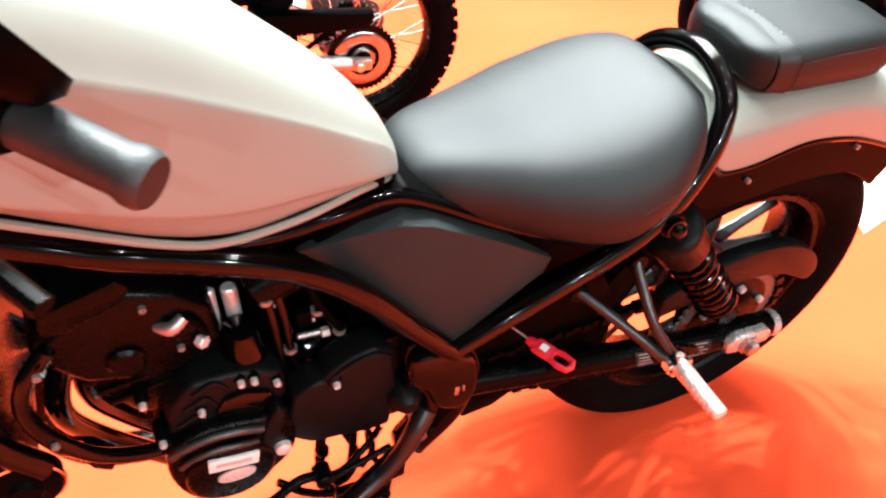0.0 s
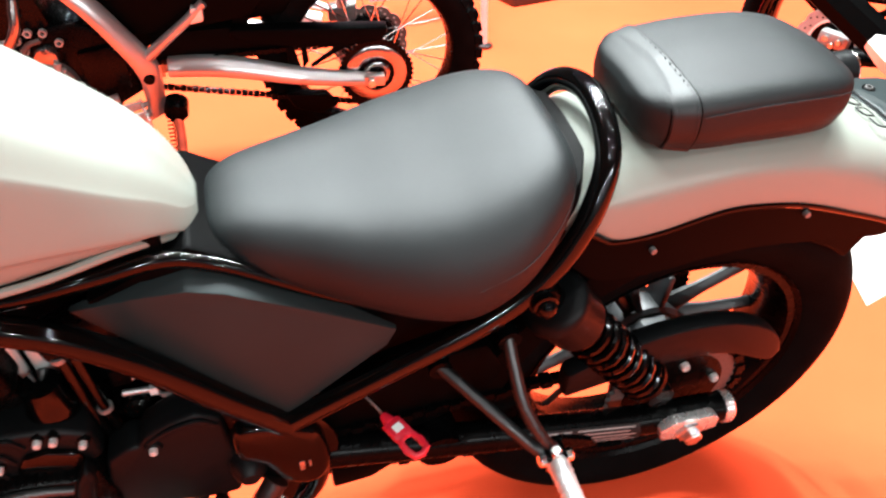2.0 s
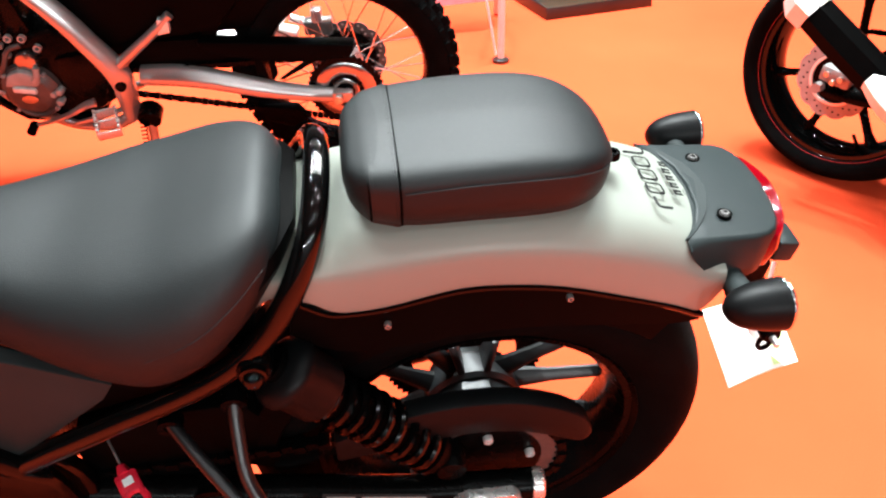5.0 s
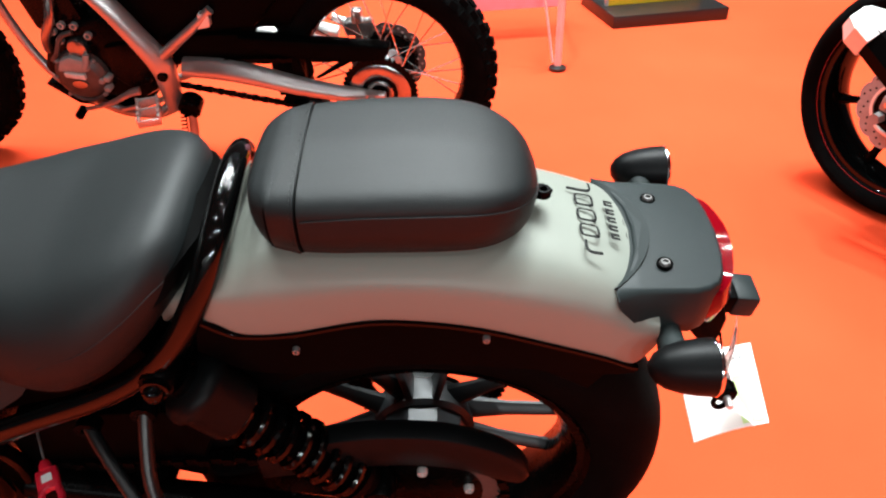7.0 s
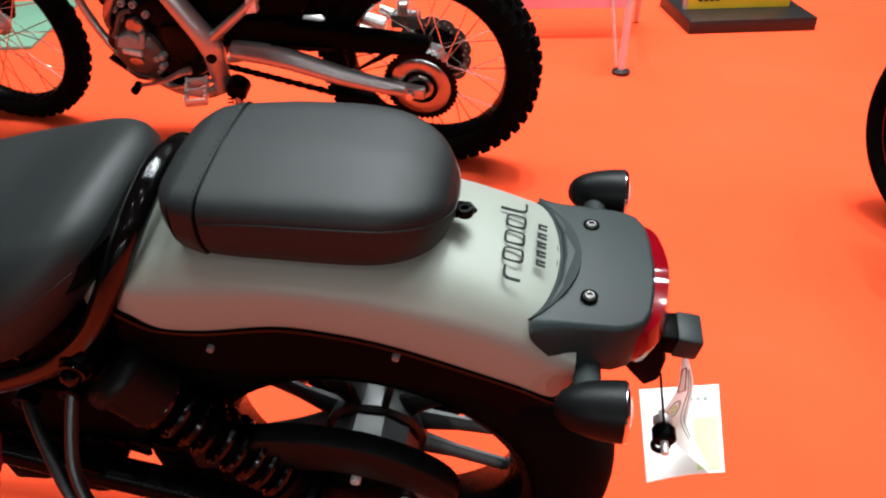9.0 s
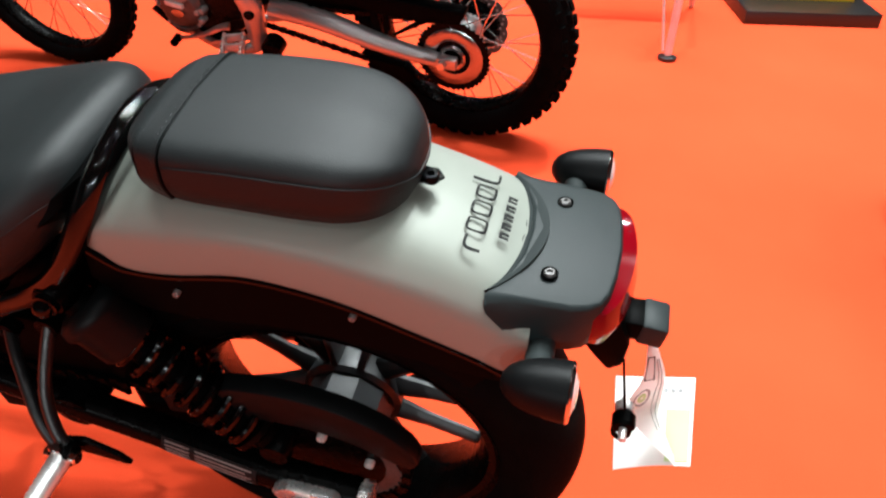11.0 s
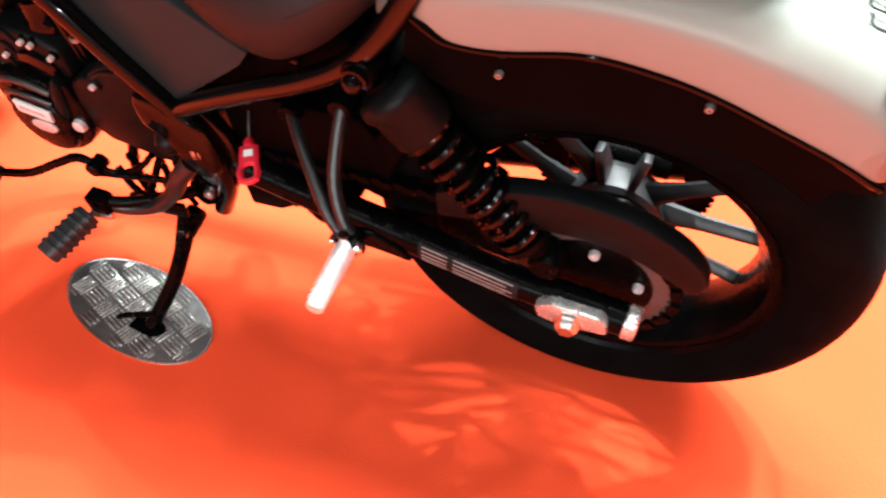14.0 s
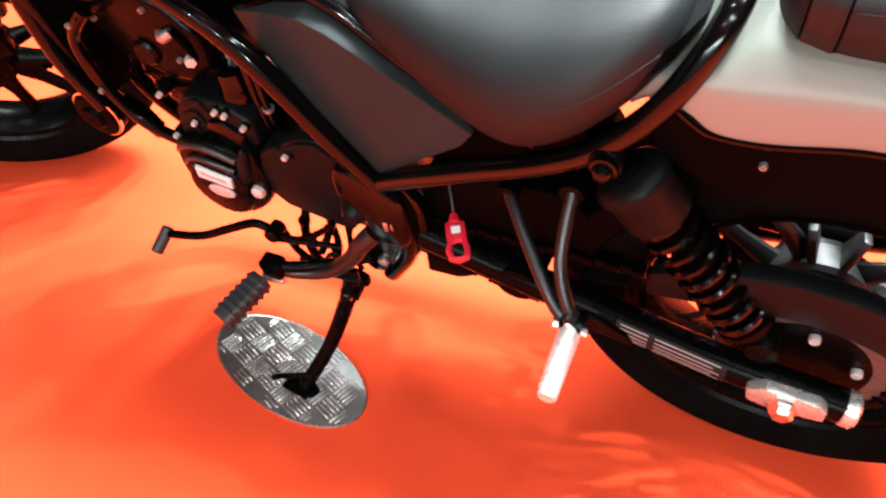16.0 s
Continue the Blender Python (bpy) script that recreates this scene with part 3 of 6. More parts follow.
    part("head_tube", rod((-1.19, 0, 0.72), (-1.115, 0, 0.93), 0.035, 20, bevel=0.004), GLOSS, bike)

    # side cover with a folded upper edge
    for s in (-1, 1):
        o = [(-0.718, 0.074, 0.670), (-0.655, 0.092, 0.690), (-0.608, 0.101, 0.697), (-0.575, 0.105, 0.690), (-0.49, 0.108, 0.645), (-0.412, 0.106, 0.594), (-0.425, 0.112, 0.578), (-0.535, 0.115, 0.497), (-0.553, 0.115, 0.502), (-0.615, 0.112, 0.585), (-0.675, 0.098, 0.650)]
        bm = bmesh.new()
        front = [bm.verts.new((x, s * y, z)) for x, y, z in o]
        up = [bm.verts.new((x + dx, s * (y - dy), z + dz)) for (x, y, z), (dx, dy, dz) in zip(o[:6], ((0.002, 0.006, 0.001), (0.012, 0.020, 0.010), (0.006, 0.046, 0.014), (0.004, 0.044, 0.004), (0.0, 0.026, 0.003), (0.0, 0.006, 0.001)))]
        back = [bm.verts.new((x, s * (y - 0.03), z)) for x, y, z in o[6:]]
        bm.faces.new(front)
        for i in range(5):
            bm.faces.new((front[i], front[i + 1], up[i + 1], up[i]))
        ring = [5, 6, 7, 8, 9, 10, 0]
        inner = [up[5]] + back + [up[0]]
        for k in range(6):
            bm.faces.new((front[ring[k]], front[ring[k + 1]], inner[k + 1], inner[k]))
        bmesh.ops.recalc_face_normals(bm, faces=bm.faces)
        bmesh.ops.bevel(bm, geom=[e for e in bm.edges if len(e.link_faces) == 2 and e.calc_face_angle(0) > 0.3], offset=0.0035, segments=2, profile=0.6, affect="EDGES", clamp_overlap=True)
        part("side_cover", bm, COVER, bike, "dark grey plastic side cover")
    # dark mass behind the covers
    part("air_box", prism([(-0.70, 0.68), (-0.60, 0.73), (-0.42, 0.62), (-0.30, 0.62), (-0.28, 0.56), (-0.40, 0.53), (-0.53, 0.49), (-0.62, 0.58)], -0.078, 0.078, "xz", 0.006), PLASTIC, bike)
    part("battery_tray", prism([(-0.50, 0.47), (-0.44, 0.505), (-0.30, 0.51), (-0.27, 0.46), (-0.30, 0.40), (-0.41, 0.36), (-0.50, 0.35)], -0.088, 0.088, "xz", 0.006), PLASTIC, bike)
    part("tool_box", prism([(-0.50, 0.34), (-0.415, 0.37), (-0.40, 0.335), (-0.45, 0.300), (-0.50, 0.295)], -0.105, -0.02, "xz", 0.005), PLASTIC, bike)

    # rear wheel, sprocket, chain and disc
    rw = wheel(bike, (-0.009, 0, 0.325), 0.322, 0.150, 0.211, 0, RUBBER, SATIN, "rear_wheel", HUB, hubr=0.058, halfhub=0.080, spoke_w=0.017, spoke_mat=SPOKEGREY, spoke_y=0.018,
               arms=((30, 7), (60, 38), (104, 123), (154, 146), (176, 195), (222, 227), (248, 267), (294, 299), (320, 339)))
    part("hub_drum", lathe([(0.050, 0.048), (0.062, 0.046), (0.068, 0.040), (0.070, 0.006), (0.064, 0.0), (0.050, 0.0)], 40, shut=True), HUB, rw, "grey cast drive drum")
    for d in (-15, 15):
        an = radians(90 + d)
        part("hub_lug", moved(prism([(-0.022, 0.0), (0.022, 0.0), (0.016, 0.046), (-0.010, 0.052)], -0.0055, 0.0055, "xz", 0.003), Matrix.Translation((0.066 * math.cos(an), 0.026, 0.066 * math.sin(an))) @ Matrix.Rotation(math.pi / 2 - an, 4, "Y") @ Matrix.Rotation(math.pi / 2, 4, "Z")), HUB, rw)
    part("sprocket", toothed(0.098, 0.070, 41, 0.006, (0, -0.088, 0)), DARKCASE, rw, "dark steel sprocket")
    part("cush_drive", lathe([(0, -0.094), (0.05, -0.094), (0.078, -0.092), (0.080, -0.06), (0.06, -0.045), (0, -0.045)], 30), SATIN, rw)
    part("brake_disc", toothed(0.120, 0.08, 60, 0.004, (0, 0.088, 0)), SATIN, rw, "dark brake disc")
    for i in range(5):
        a = 2 * math.pi * i / 5 + 0.3
        bolt(rw, (0.062 * math.cos(a), -0.094, 0.062 * math.sin(a)), 0.0066, SCREW, h=0.008)
    chain = bmesh.new()
    path = chain_path((-0.50, 0.365), 0.038, (0, 0.323), 0.097, 0.0155)
    for i, (x, z, an) in enumerate(path):
        box((x, -0.088, z), (0.0145, 0.012 if i % 2 else 0.018, 0.012), 0, Matrix.Rotation(-an, 4, "Y"), chain)
    part("drive_chain", chain, SATIN, bike, "black drive chain")

    # swing arm
    for s in (-1, 1):
        arm = part("swing_arm", tube([(-0.50, s * 0.098, 0.378), (-0.36, s * 0.104, 0.353), (-0.24, s * 0.110, 0.335), (-0.10, s * 0.124, 0.326), (0.048, s * 0.130, 0.319)], 0.0218, 18, 5), SATIN, bike, "satin black tubular swing arm")
        if s < 0:
            part("axle_plate", prism([(-0.062, 0.334), (-0.042, 0.347), (0.018, 0.344), (0.028, 0.334), (0.029, 0.313), (-0.027, 0.305), (-0.057, 0.312)], -0.157, -0.140, "xz", 0.003), POLISHED, arm, "polished axle adjuster plate")
            part("axle_nut", lathe([(0, -0.174), (0.011, -0.174), (0.0140, -0.170), (0.0140, -0.163), (0.019, -0.162), (0.019, -0.157), (0, -0.157)], 6, "y", (-0.018, 0, 0.324)), ALLOY, arm)
            part("end_cap", rod((0.044, s * 0.130, 0.319), (0.062, s * 0.131, 0.318), 0.0230, 18, bevel=0.003), POLISHED, arm, "polished end cap")
            lab = label_patch((-0.225, -0.1115, 0.3340), (-0.087, -0.1255, 0.3255), 0.0226, radians(-22), radians(52))
            part("warning_label", lab, DECAL, arm, "dark warning label with pale printed bars")
            for k in range(10):
                f0, f1 = (0.04, 0.30) if k % 2 else (0.36, 0.95 - 0.03 * (k % 4))
                a = V(-0.225, -0.1115, 0.3340).lerp(V(-0.087, -0.1255, 0.3255), f0)
                b = V(-0.225, -0.1115, 0.3340).lerp(V(-0.087, -0.1255, 0.3255), f1)
                part("print_bar", label_patch(a, b, 0.0230, radians(-18 + 14 * (k // 2)), radians(-13 + 14 * (k // 2))), GREYLABEL, arm)
    part("cross_tube", rod((-0.36, -0.12, 0.35), (-0.36, 0.12, 0.35), 0.03, 16), SATIN, bike)
    # chain guard
    gt = [(p.x, p.z) for p in spline([V(x, 0, z) for x, z in [(-0.20, 0.452), (-0.149, 0.476), (-0.095, 0.492), (-0.045, 0.498), (0.01, 0.494), (0.052, 0.480), (0.088, 0.459), (0.112, 0.433), (0.123, 0.406)]], 3)]
    gb = [(p.x, p.z) for p in spline([V(x, 0, z) for x, z in [(0.113, 0.388), (0.096, 0.394), (0.072, 0.407), (0.035, 0.425), (-0.02, 0.436), (-0.08, 0.432), (-0.14, 0.420), (-0.20, 0.408)]], 3)]
    part("chain_guard", prism(gt + gb, -0.118, -0.090, "xz", 0.007), LITBLACK, bike, "black plastic chain guard")
    for s in (-1, 1):
        rear_shock(bike, s)

    # pillion footrests on forked tubular stays
    for s in (-1, 1):
        root = part("footrest_stay", tube([(-0.368, s * 0.117, 0.531), (-0.345, s * 0.145, 0.518), (-0.305, s * 0.188, 0.490), (-0.280, s * 0.208, 0.468), (-0.262, s * 0.212, 0.462)], 0.0074, 10, 5), HANGER, bike, "grey-black forked footrest stay")
        part("stay_arm", tube([(-0.293, s * 0.124, 0.568), (-0.292, s * 0.148, 0.544), (-0.287, s * 0.180, 0.510), (-0.270, s * 0.205, 0.478), (-0.255, s * 0.212, 0.462)], 0.0076, 10, 5), HANGER, root)
        for q in ((-0.368, 0.117, 0.531), (-0.293, 0.124, 0.568)):
            part("stay_eye", lathe([(0.006, -0.008), (0.0135, -0.008), (0.0135, 0.008), (0.006, 0.008)], 18, "y", (q[0], s * q[1], q[2]), shut=True), SATIN, root)
        part("clevis", box((-0.260, s * 0.217, 0.461), (0.026, 0.024, 0.022), 0.004), SATIN, root)
        part("pivot_bracket", prism([(-0.285, 0.455), (-0.245, 0.468), (-0.205, 0.448), (-0.195, 0.432), (-0.235, 0.438), (-0.275, 0.440)], s * 0.196, s * 0.204, "xz", 0.002), SATIN, root)
        peg = part("footrest", rod((-0.260, s * 0.224, 0.461), (-0.258, s * 0.308, 0.461), 0.0124, 18, r2=0.0104, bevel=0.002), WHITEALLOY, root, "bright ribbed alloy footrest")
        for k in range(9):
            part("rib", lathe([(0.0100, -0.0018), (0.0127 - 0.0002 * k, -0.0012), (0.0127 - 0.0002 * k, 0.0012), (0.0100, 0.0018)], 18, "y", (-0.2595, s * (0.234 + 0.0078 * k), 0.461), shut=True), WHITEALLOY, peg)
        part("hinge_pin", rod((-0.262, s * 0.222, 0.440), (-0.262, s * 0.222, 0.480), 0.007, 12, bevel=0.0015), CHROME, root)
        part("cap", rod((-0.280, s * 0.221, 0.462), (-0.240, s * 0.221, 0.462), 0.008, 12, bevel=0.0015), CHROME, root)

    # tail unit
    tail_unit(bike)
    engine(bike)
    front_end(bike)
    return bike


def lathe_arc(r, w, wi, a0, a1, at, th=0.004, n=30):
    """A curved trough over the tyre."""
    prof = [(r - 0.05, -w), (r - 0.015, -w * 0.95), (r, -w * 0.6), (r + 0.004, 0), (r, w * 0.6), (r - 0.015, w * 0.95), (r - 0.05, w)]
    full = prof + [(a - th, b * 0.96) for a, b in prof[::-1]]
    loops = []
    for i in range(n + 1):
        an = a0 + (a1 - a0) * i / n
        loops.append([Vector(at) + V(q * math.cos(an), h, q * math.sin(an)) for q, h in full])
    return rings(bmesh.new(), loops)


def toothed(r, ri, n, th, at):
    """A ring with teeth or a scalloped rim."""
    bm = bmesh.new()
    at = Vector(at)
    k = n * 4
    loops = []
    for i in range(k):
        a = 2 * math.pi * i / k
        ro = r + (0.0035 if i % 4 in (1, 2) else -0.0015)
        c, s = math.cos(a), math.sin(a)
        loops.append([at + V(ro * c, -th / 2, ro * s), at + V(ro * c, th / 2, ro * s), at + V(ri * c, th / 2, ri * s), at + V(ri * c, -th / 2, ri * s)])
    return rings(bm, loops, True)


def chain_path(c1, r1, c2, r2, pitch):
    """Places and turns of the links round two sprockets."""
    c1, c2 = np.array(c1), np.array(c2)
    d = c2 - c1
    L = np.linalg.norm(d)
    base = math.atan2(d[1], d[0])
    off = math.acos((r1 - r2) / L)
    pts = []
    for k in range(40):
        a = base + off + (2 * math.pi - 2 * off) * k / 39
        pts.append(c1 + r1 * np.array([math.cos(a), math.sin(a)]))
    for k in range(60):
        a = base - off + 2 * off * k / 59
        pts.append(c2 + r2 * np.array([math.cos(a), math.sin(a)]))
    pts.append(pts[0])
    out, acc, nxt = [], 0.0, 0.0
    for a, b in zip(pts[:-1], pts[1:]):
        s = np.linalg.norm(b - a)
        while s > 1e-9 and nxt <= acc + s:
            q = a + (b - a) * (nxt - acc) / s
            out.append((q[0], q[1], math.atan2(b[1] - a[1], b[0] - a[0])))
            nxt += pitch
        acc += s
    return out


def label_patch(a, b, r, a0, a1):
    """A thin patch wrapped round a bar; angles from -y upwards."""
    a, b = Vector(a), Vector(b)
    loops = []
    for p in (a, b):
        lp = []
        for rr in (r, r - 0.001):
            seq = range(7) if rr == r else range(6, -1, -1)
            for k in seq:
                an = a0 + (a1 - a0) * k / 6
                lp.append(p + V(0, -rr * math.cos(an), rr * math.sin(an)))
        loops.append(lp)
    return rings(bmesh.new(), loops)


def tail_unit(bike):
    # dark housing: concave front edge, flat top, curved back
    topo = [(0.186, -0.084), (0.203, -0.062), (0.214, -0.032), (0.217, 0.0), (0.214, 0.032), (0.203, 0.062), (0.186, 0.084), (0.215, 0.083), (0.268, 0.0815), (0.283, 0.0785), (0.293, 0.0715), (0.300, 0.058), (0.304, 0.034), (0.306, 0.0), (0.304, -0.034), (0.300, -0.058), (0.293, -0.0715), (0.283, -0.0785),
            (0.268, -0.0815), (0.215, -0.083)]
    bm = bmesh.new()
    def hz(x, y):
        return 0.7085 - 0.9 * y * y - 0.05 * (x - 0.2)
    a = [bm.verts.new((x, y, hz(x, y))) for x, y in topo]

    def belly(x):
        return float(np.interp(x, (0.186, 0.200, 0.216, 0.242, 0.280, 0.305), (0.692, 0.672, 0.655, 0.645, 0.640, 0.648)))
    def flare(x):
        return float(np.interp(x, (0.186, 0.216, 0.240, 0.280, 0.305), (1.20, 1.20, 1.16, 1.04, 0.95)))
    mid = [bm.verts.new((x + 0.002, y * (1.0 + 0.62 * (flare(x) - 1.0)), hz(x, y) - 0.42 * (hz(x, y) - belly(x)))) for x, y in topo]
    b = [bm.verts.new((0.225 + (x - 0.225) * 0.95 + 0.003, y * flare(x), belly(x))) for x, y in topo]
    bm.faces.new(a)
    bm.faces.new(b[::-1])
    n = len(topo)
    for i in range(n):
        j = (i + 1) % n
        bm.faces.new((a[i], a[j], mid[j], mid[i]))
        bm.faces.new((mid[i], mid[j], b[j], b[i]))
    bmesh.ops.recalc_face_normals(bm, faces=bm.faces)
    bmesh.ops.bevel(bm, geom=[e for e in bm.edges if len(e.link_faces) == 2 and e.calc_face_angle(0) > 0.6], offset=0.0045, segments=3, profile=0.5, affect="EDGES", clamp_overlap=True)
    tail = part("tail_housing", bm, COVER, bike, "dark grey tail housing with two screws", 24)
    # raised front band that follows the mudguard
    loops = []
    for k in range(21):
        y = -0.081 + 0.162 * k / 20
        x = 0.212 - 4.1 * y * y
        wd = 0.004 + 0.019 * max(0.0, 1 - (y / 0.083) ** 2) ** 0.7
        h = hz(x, y)
        loops.append([V(x, y, h - 0.010), V(x, y, h - 0.0045), V(x + wd * 0.35, y, h - 0.0024), V(x + wd * 0.8, y, h + 0.0004), V(x + wd, y, h + 0.0010), V(x + wd + 0.001, y, h - 0.010)])
    part("front_band", rings(bmesh.new(), loops), BANDGREY, tail)
    # black bead drawn in as the shade between housing and mudguard
    part("gap_shade", tube([(0.2115 - 4.1 * y * y, y, hz(0.212, y) - 0.0040) for y in [-0.082 + 0.0082 * k for k in range(21)]], 0.0016, 6, 2), PLASTIC, tail)
    for bx, by in ((0.243, -0.049), (0.245, 0.049)):
        well = part("screw_well", lathe([(0.0060, -0.004), (0.0078, -0.004), (0.0082, 0.0008), (0.0074, 0.0012), (0.0062, 0.0004)], 24, "z", (bx, by, 0.7038), shut=True), PLASTIC, tail)
        part("screw", lathe([(0, 0.0006), (0.0026, 0.0006), (0.0028, 0.0026), (0.0044, 0.0026), (0.0058, 0.0010), (0.0058, -0.004), (0, -0.004)], 20, "z", (bx, by, 0.7038)), DARKCASE, well, "dark steel socket screw")
    # lamp
    lens = []
    for y, x, z0, z1 in [(-0.077, 0.289, 0.648, 0.680), (-0.071, 0.302, 0.641, 0.687), (-0.050, 0.315, 0.637, 0.693), (0, 0.322, 0.636, 0.698), (0.050, 0.315, 0.637, 0.693), (0.071, 0.302, 0.641, 0.687), (0.077, 0.289, 0.648, 0.680)]:
        lens.append([V(x - 0.022, y * 0.97, z0), V(x - 0.004, y, z0), V(x + 0.003, y, (z0 + z1) / 2), V(x - 0.002, y, z1), V(x - 0.022, y * 0.97, z1)])
    cols = [spline([l[k] for l in lens], 4) for k in range(5)]
    part("tail_lamp", rings(bmesh.new(), [[c[i] for c in cols] for i in range(len(cols[0]))]), REDLENS, tail, "glossy red tail lamp lens", 60)
    # plate holder and plate lamp below
    br = part("plate_bracket", prism([(0.262, 0.634), (0.318, 0.640), (0.330, 0.608), (0.328, 0.575), (0.314, 0.562), (0.296, 0.585)], -0.044, 0.026, "xz", 0.004), PLASTIC, tail, "black number plate bracket")
    part("plate_lamp", box((0.350, -0.014, 0.616), (0.027, 0.040, 0.030), 0.004, Matrix.Rotation(radians(8), 4, "Y")), COVER, br, "square dark grey plate lamp")
    part("lamp_cowl", box((0.330, -0.014, 0.618), (0.024, 0.036, 0.026), 0.003), PLASTIC, br)
    part("reflector_bracket", rod((0.328, -0.042, 0.585), (0.340, -0.070, 0.528), 0.0014, 10), SATIN, br)
    part("reflector_clamp", lathe([(0, -0.084), (0.010, -0.084), (0.0125, -0.081), (0.0125, -0.069), (0.010, -0.066), (0, -0.066)], 20, "y", (0.340, 0, 0.522)), PLASTIC, br)
    part("clamp_loop", tube([(0.340 + 0.008 * math.cos(k * 0.7854), -0.075, 0.502 + 0.013 * math.sin(k * 0.7854)) for k in range(8)], 0.0032, 8, 3, closed=True), PLASTIC, br)
    part("clamp_screw", rod((0.340, -0.098, 0.521), (0.340, -0.046, 0.523), 0.0042, 12, bevel=0.001), SCREW, br)
    part("clamp_nut", lathe([(0, -0.064), (0.0095, -0.064), (0.0105, -0.062), (0.0105, -0.055), (0, -0.054)], 12, "y", (0.340, 0, 0.522)), SCREW, br)
    for s in (-1, 1):
        indicator(tail, s)
    # lettering across the top of the mudguard, read from behind
    m = Matrix(((0.0, -0.97, 0.24, 0.178), (1.0, 0.0, 0.0, 0.0), (0.0, 0.24, 0.97, 0.7252), (0, 0, 0, 1)))
    bm = bmesh.new()
    for k, tall in enumerate((0.6, 0.72, 1.0, 0.72, 1.0)):
        x0 = -0.056 + 0.0232 * k
        h = 0.026 * tall
        if k == 0:
            tube([(x0, 0, 0), (x0, h * 0.7, 0), (x0 + 0.004, h, 0), (x0 + 0.016, h, 0)], 0.0021, 6, 4, bm=bm, flat=0.5)
        elif k == 4:
            tube([(x0, h, 0), (x0, h * 0.25, 0), (x0 + 0.003, 0, 0), (x0 + 0.013, 0, 0)], 0.0021, 6, 4, bm=bm, flat=0.5)
        else:
            hh = 0.018
            tube([(x0, 0.003, 0), (x0 + 0.003, 0, 0), (x0 + 0.013, 0, 0), (x0 + 0.016, 0.003, 0), (x0 + 0.016, hh - 0.003, 0), (x0 + 0.013, hh, 0), (x0 + 0.003, hh, 0), (x0, hh - 0.003, 0)], 0.0021, 6, 3, closed=True, bm=bm, flat=0.5)
    word = part("model_mark", bm, DECAL, tail, "dark mark of thin rounded shapes")
    word.matrix_basis = m @ Matrix.Diagonal((1.0, 1.0, 0.4, 1.0))
    m2 = Matrix(((0.0, -0.96, 0.28, 0.200), (1.0, 0.0, 0.0, 0.0), (0.0, 0.28, 0.96, 0.7182), (0, 0, 0, 1)))
    for k in range(5):
        x0 = -0.031 + 0.0124 * k
        bar = part("maker_mark", prism([(x0, 0), (x0 + 0.0028, 0), (x0 + 0.0030, 0.0068), (x0 + 0.0054, 0.0068), (x0 + 0.0052, 0), (x0 + 0.0080, 0), (x0 + 0.0084, 0.0095), (x0 + 0.0004, 0.0095)], 0, 0.0006, "xy", 0), DECAL, tail)
        bar.matrix_basis = m2


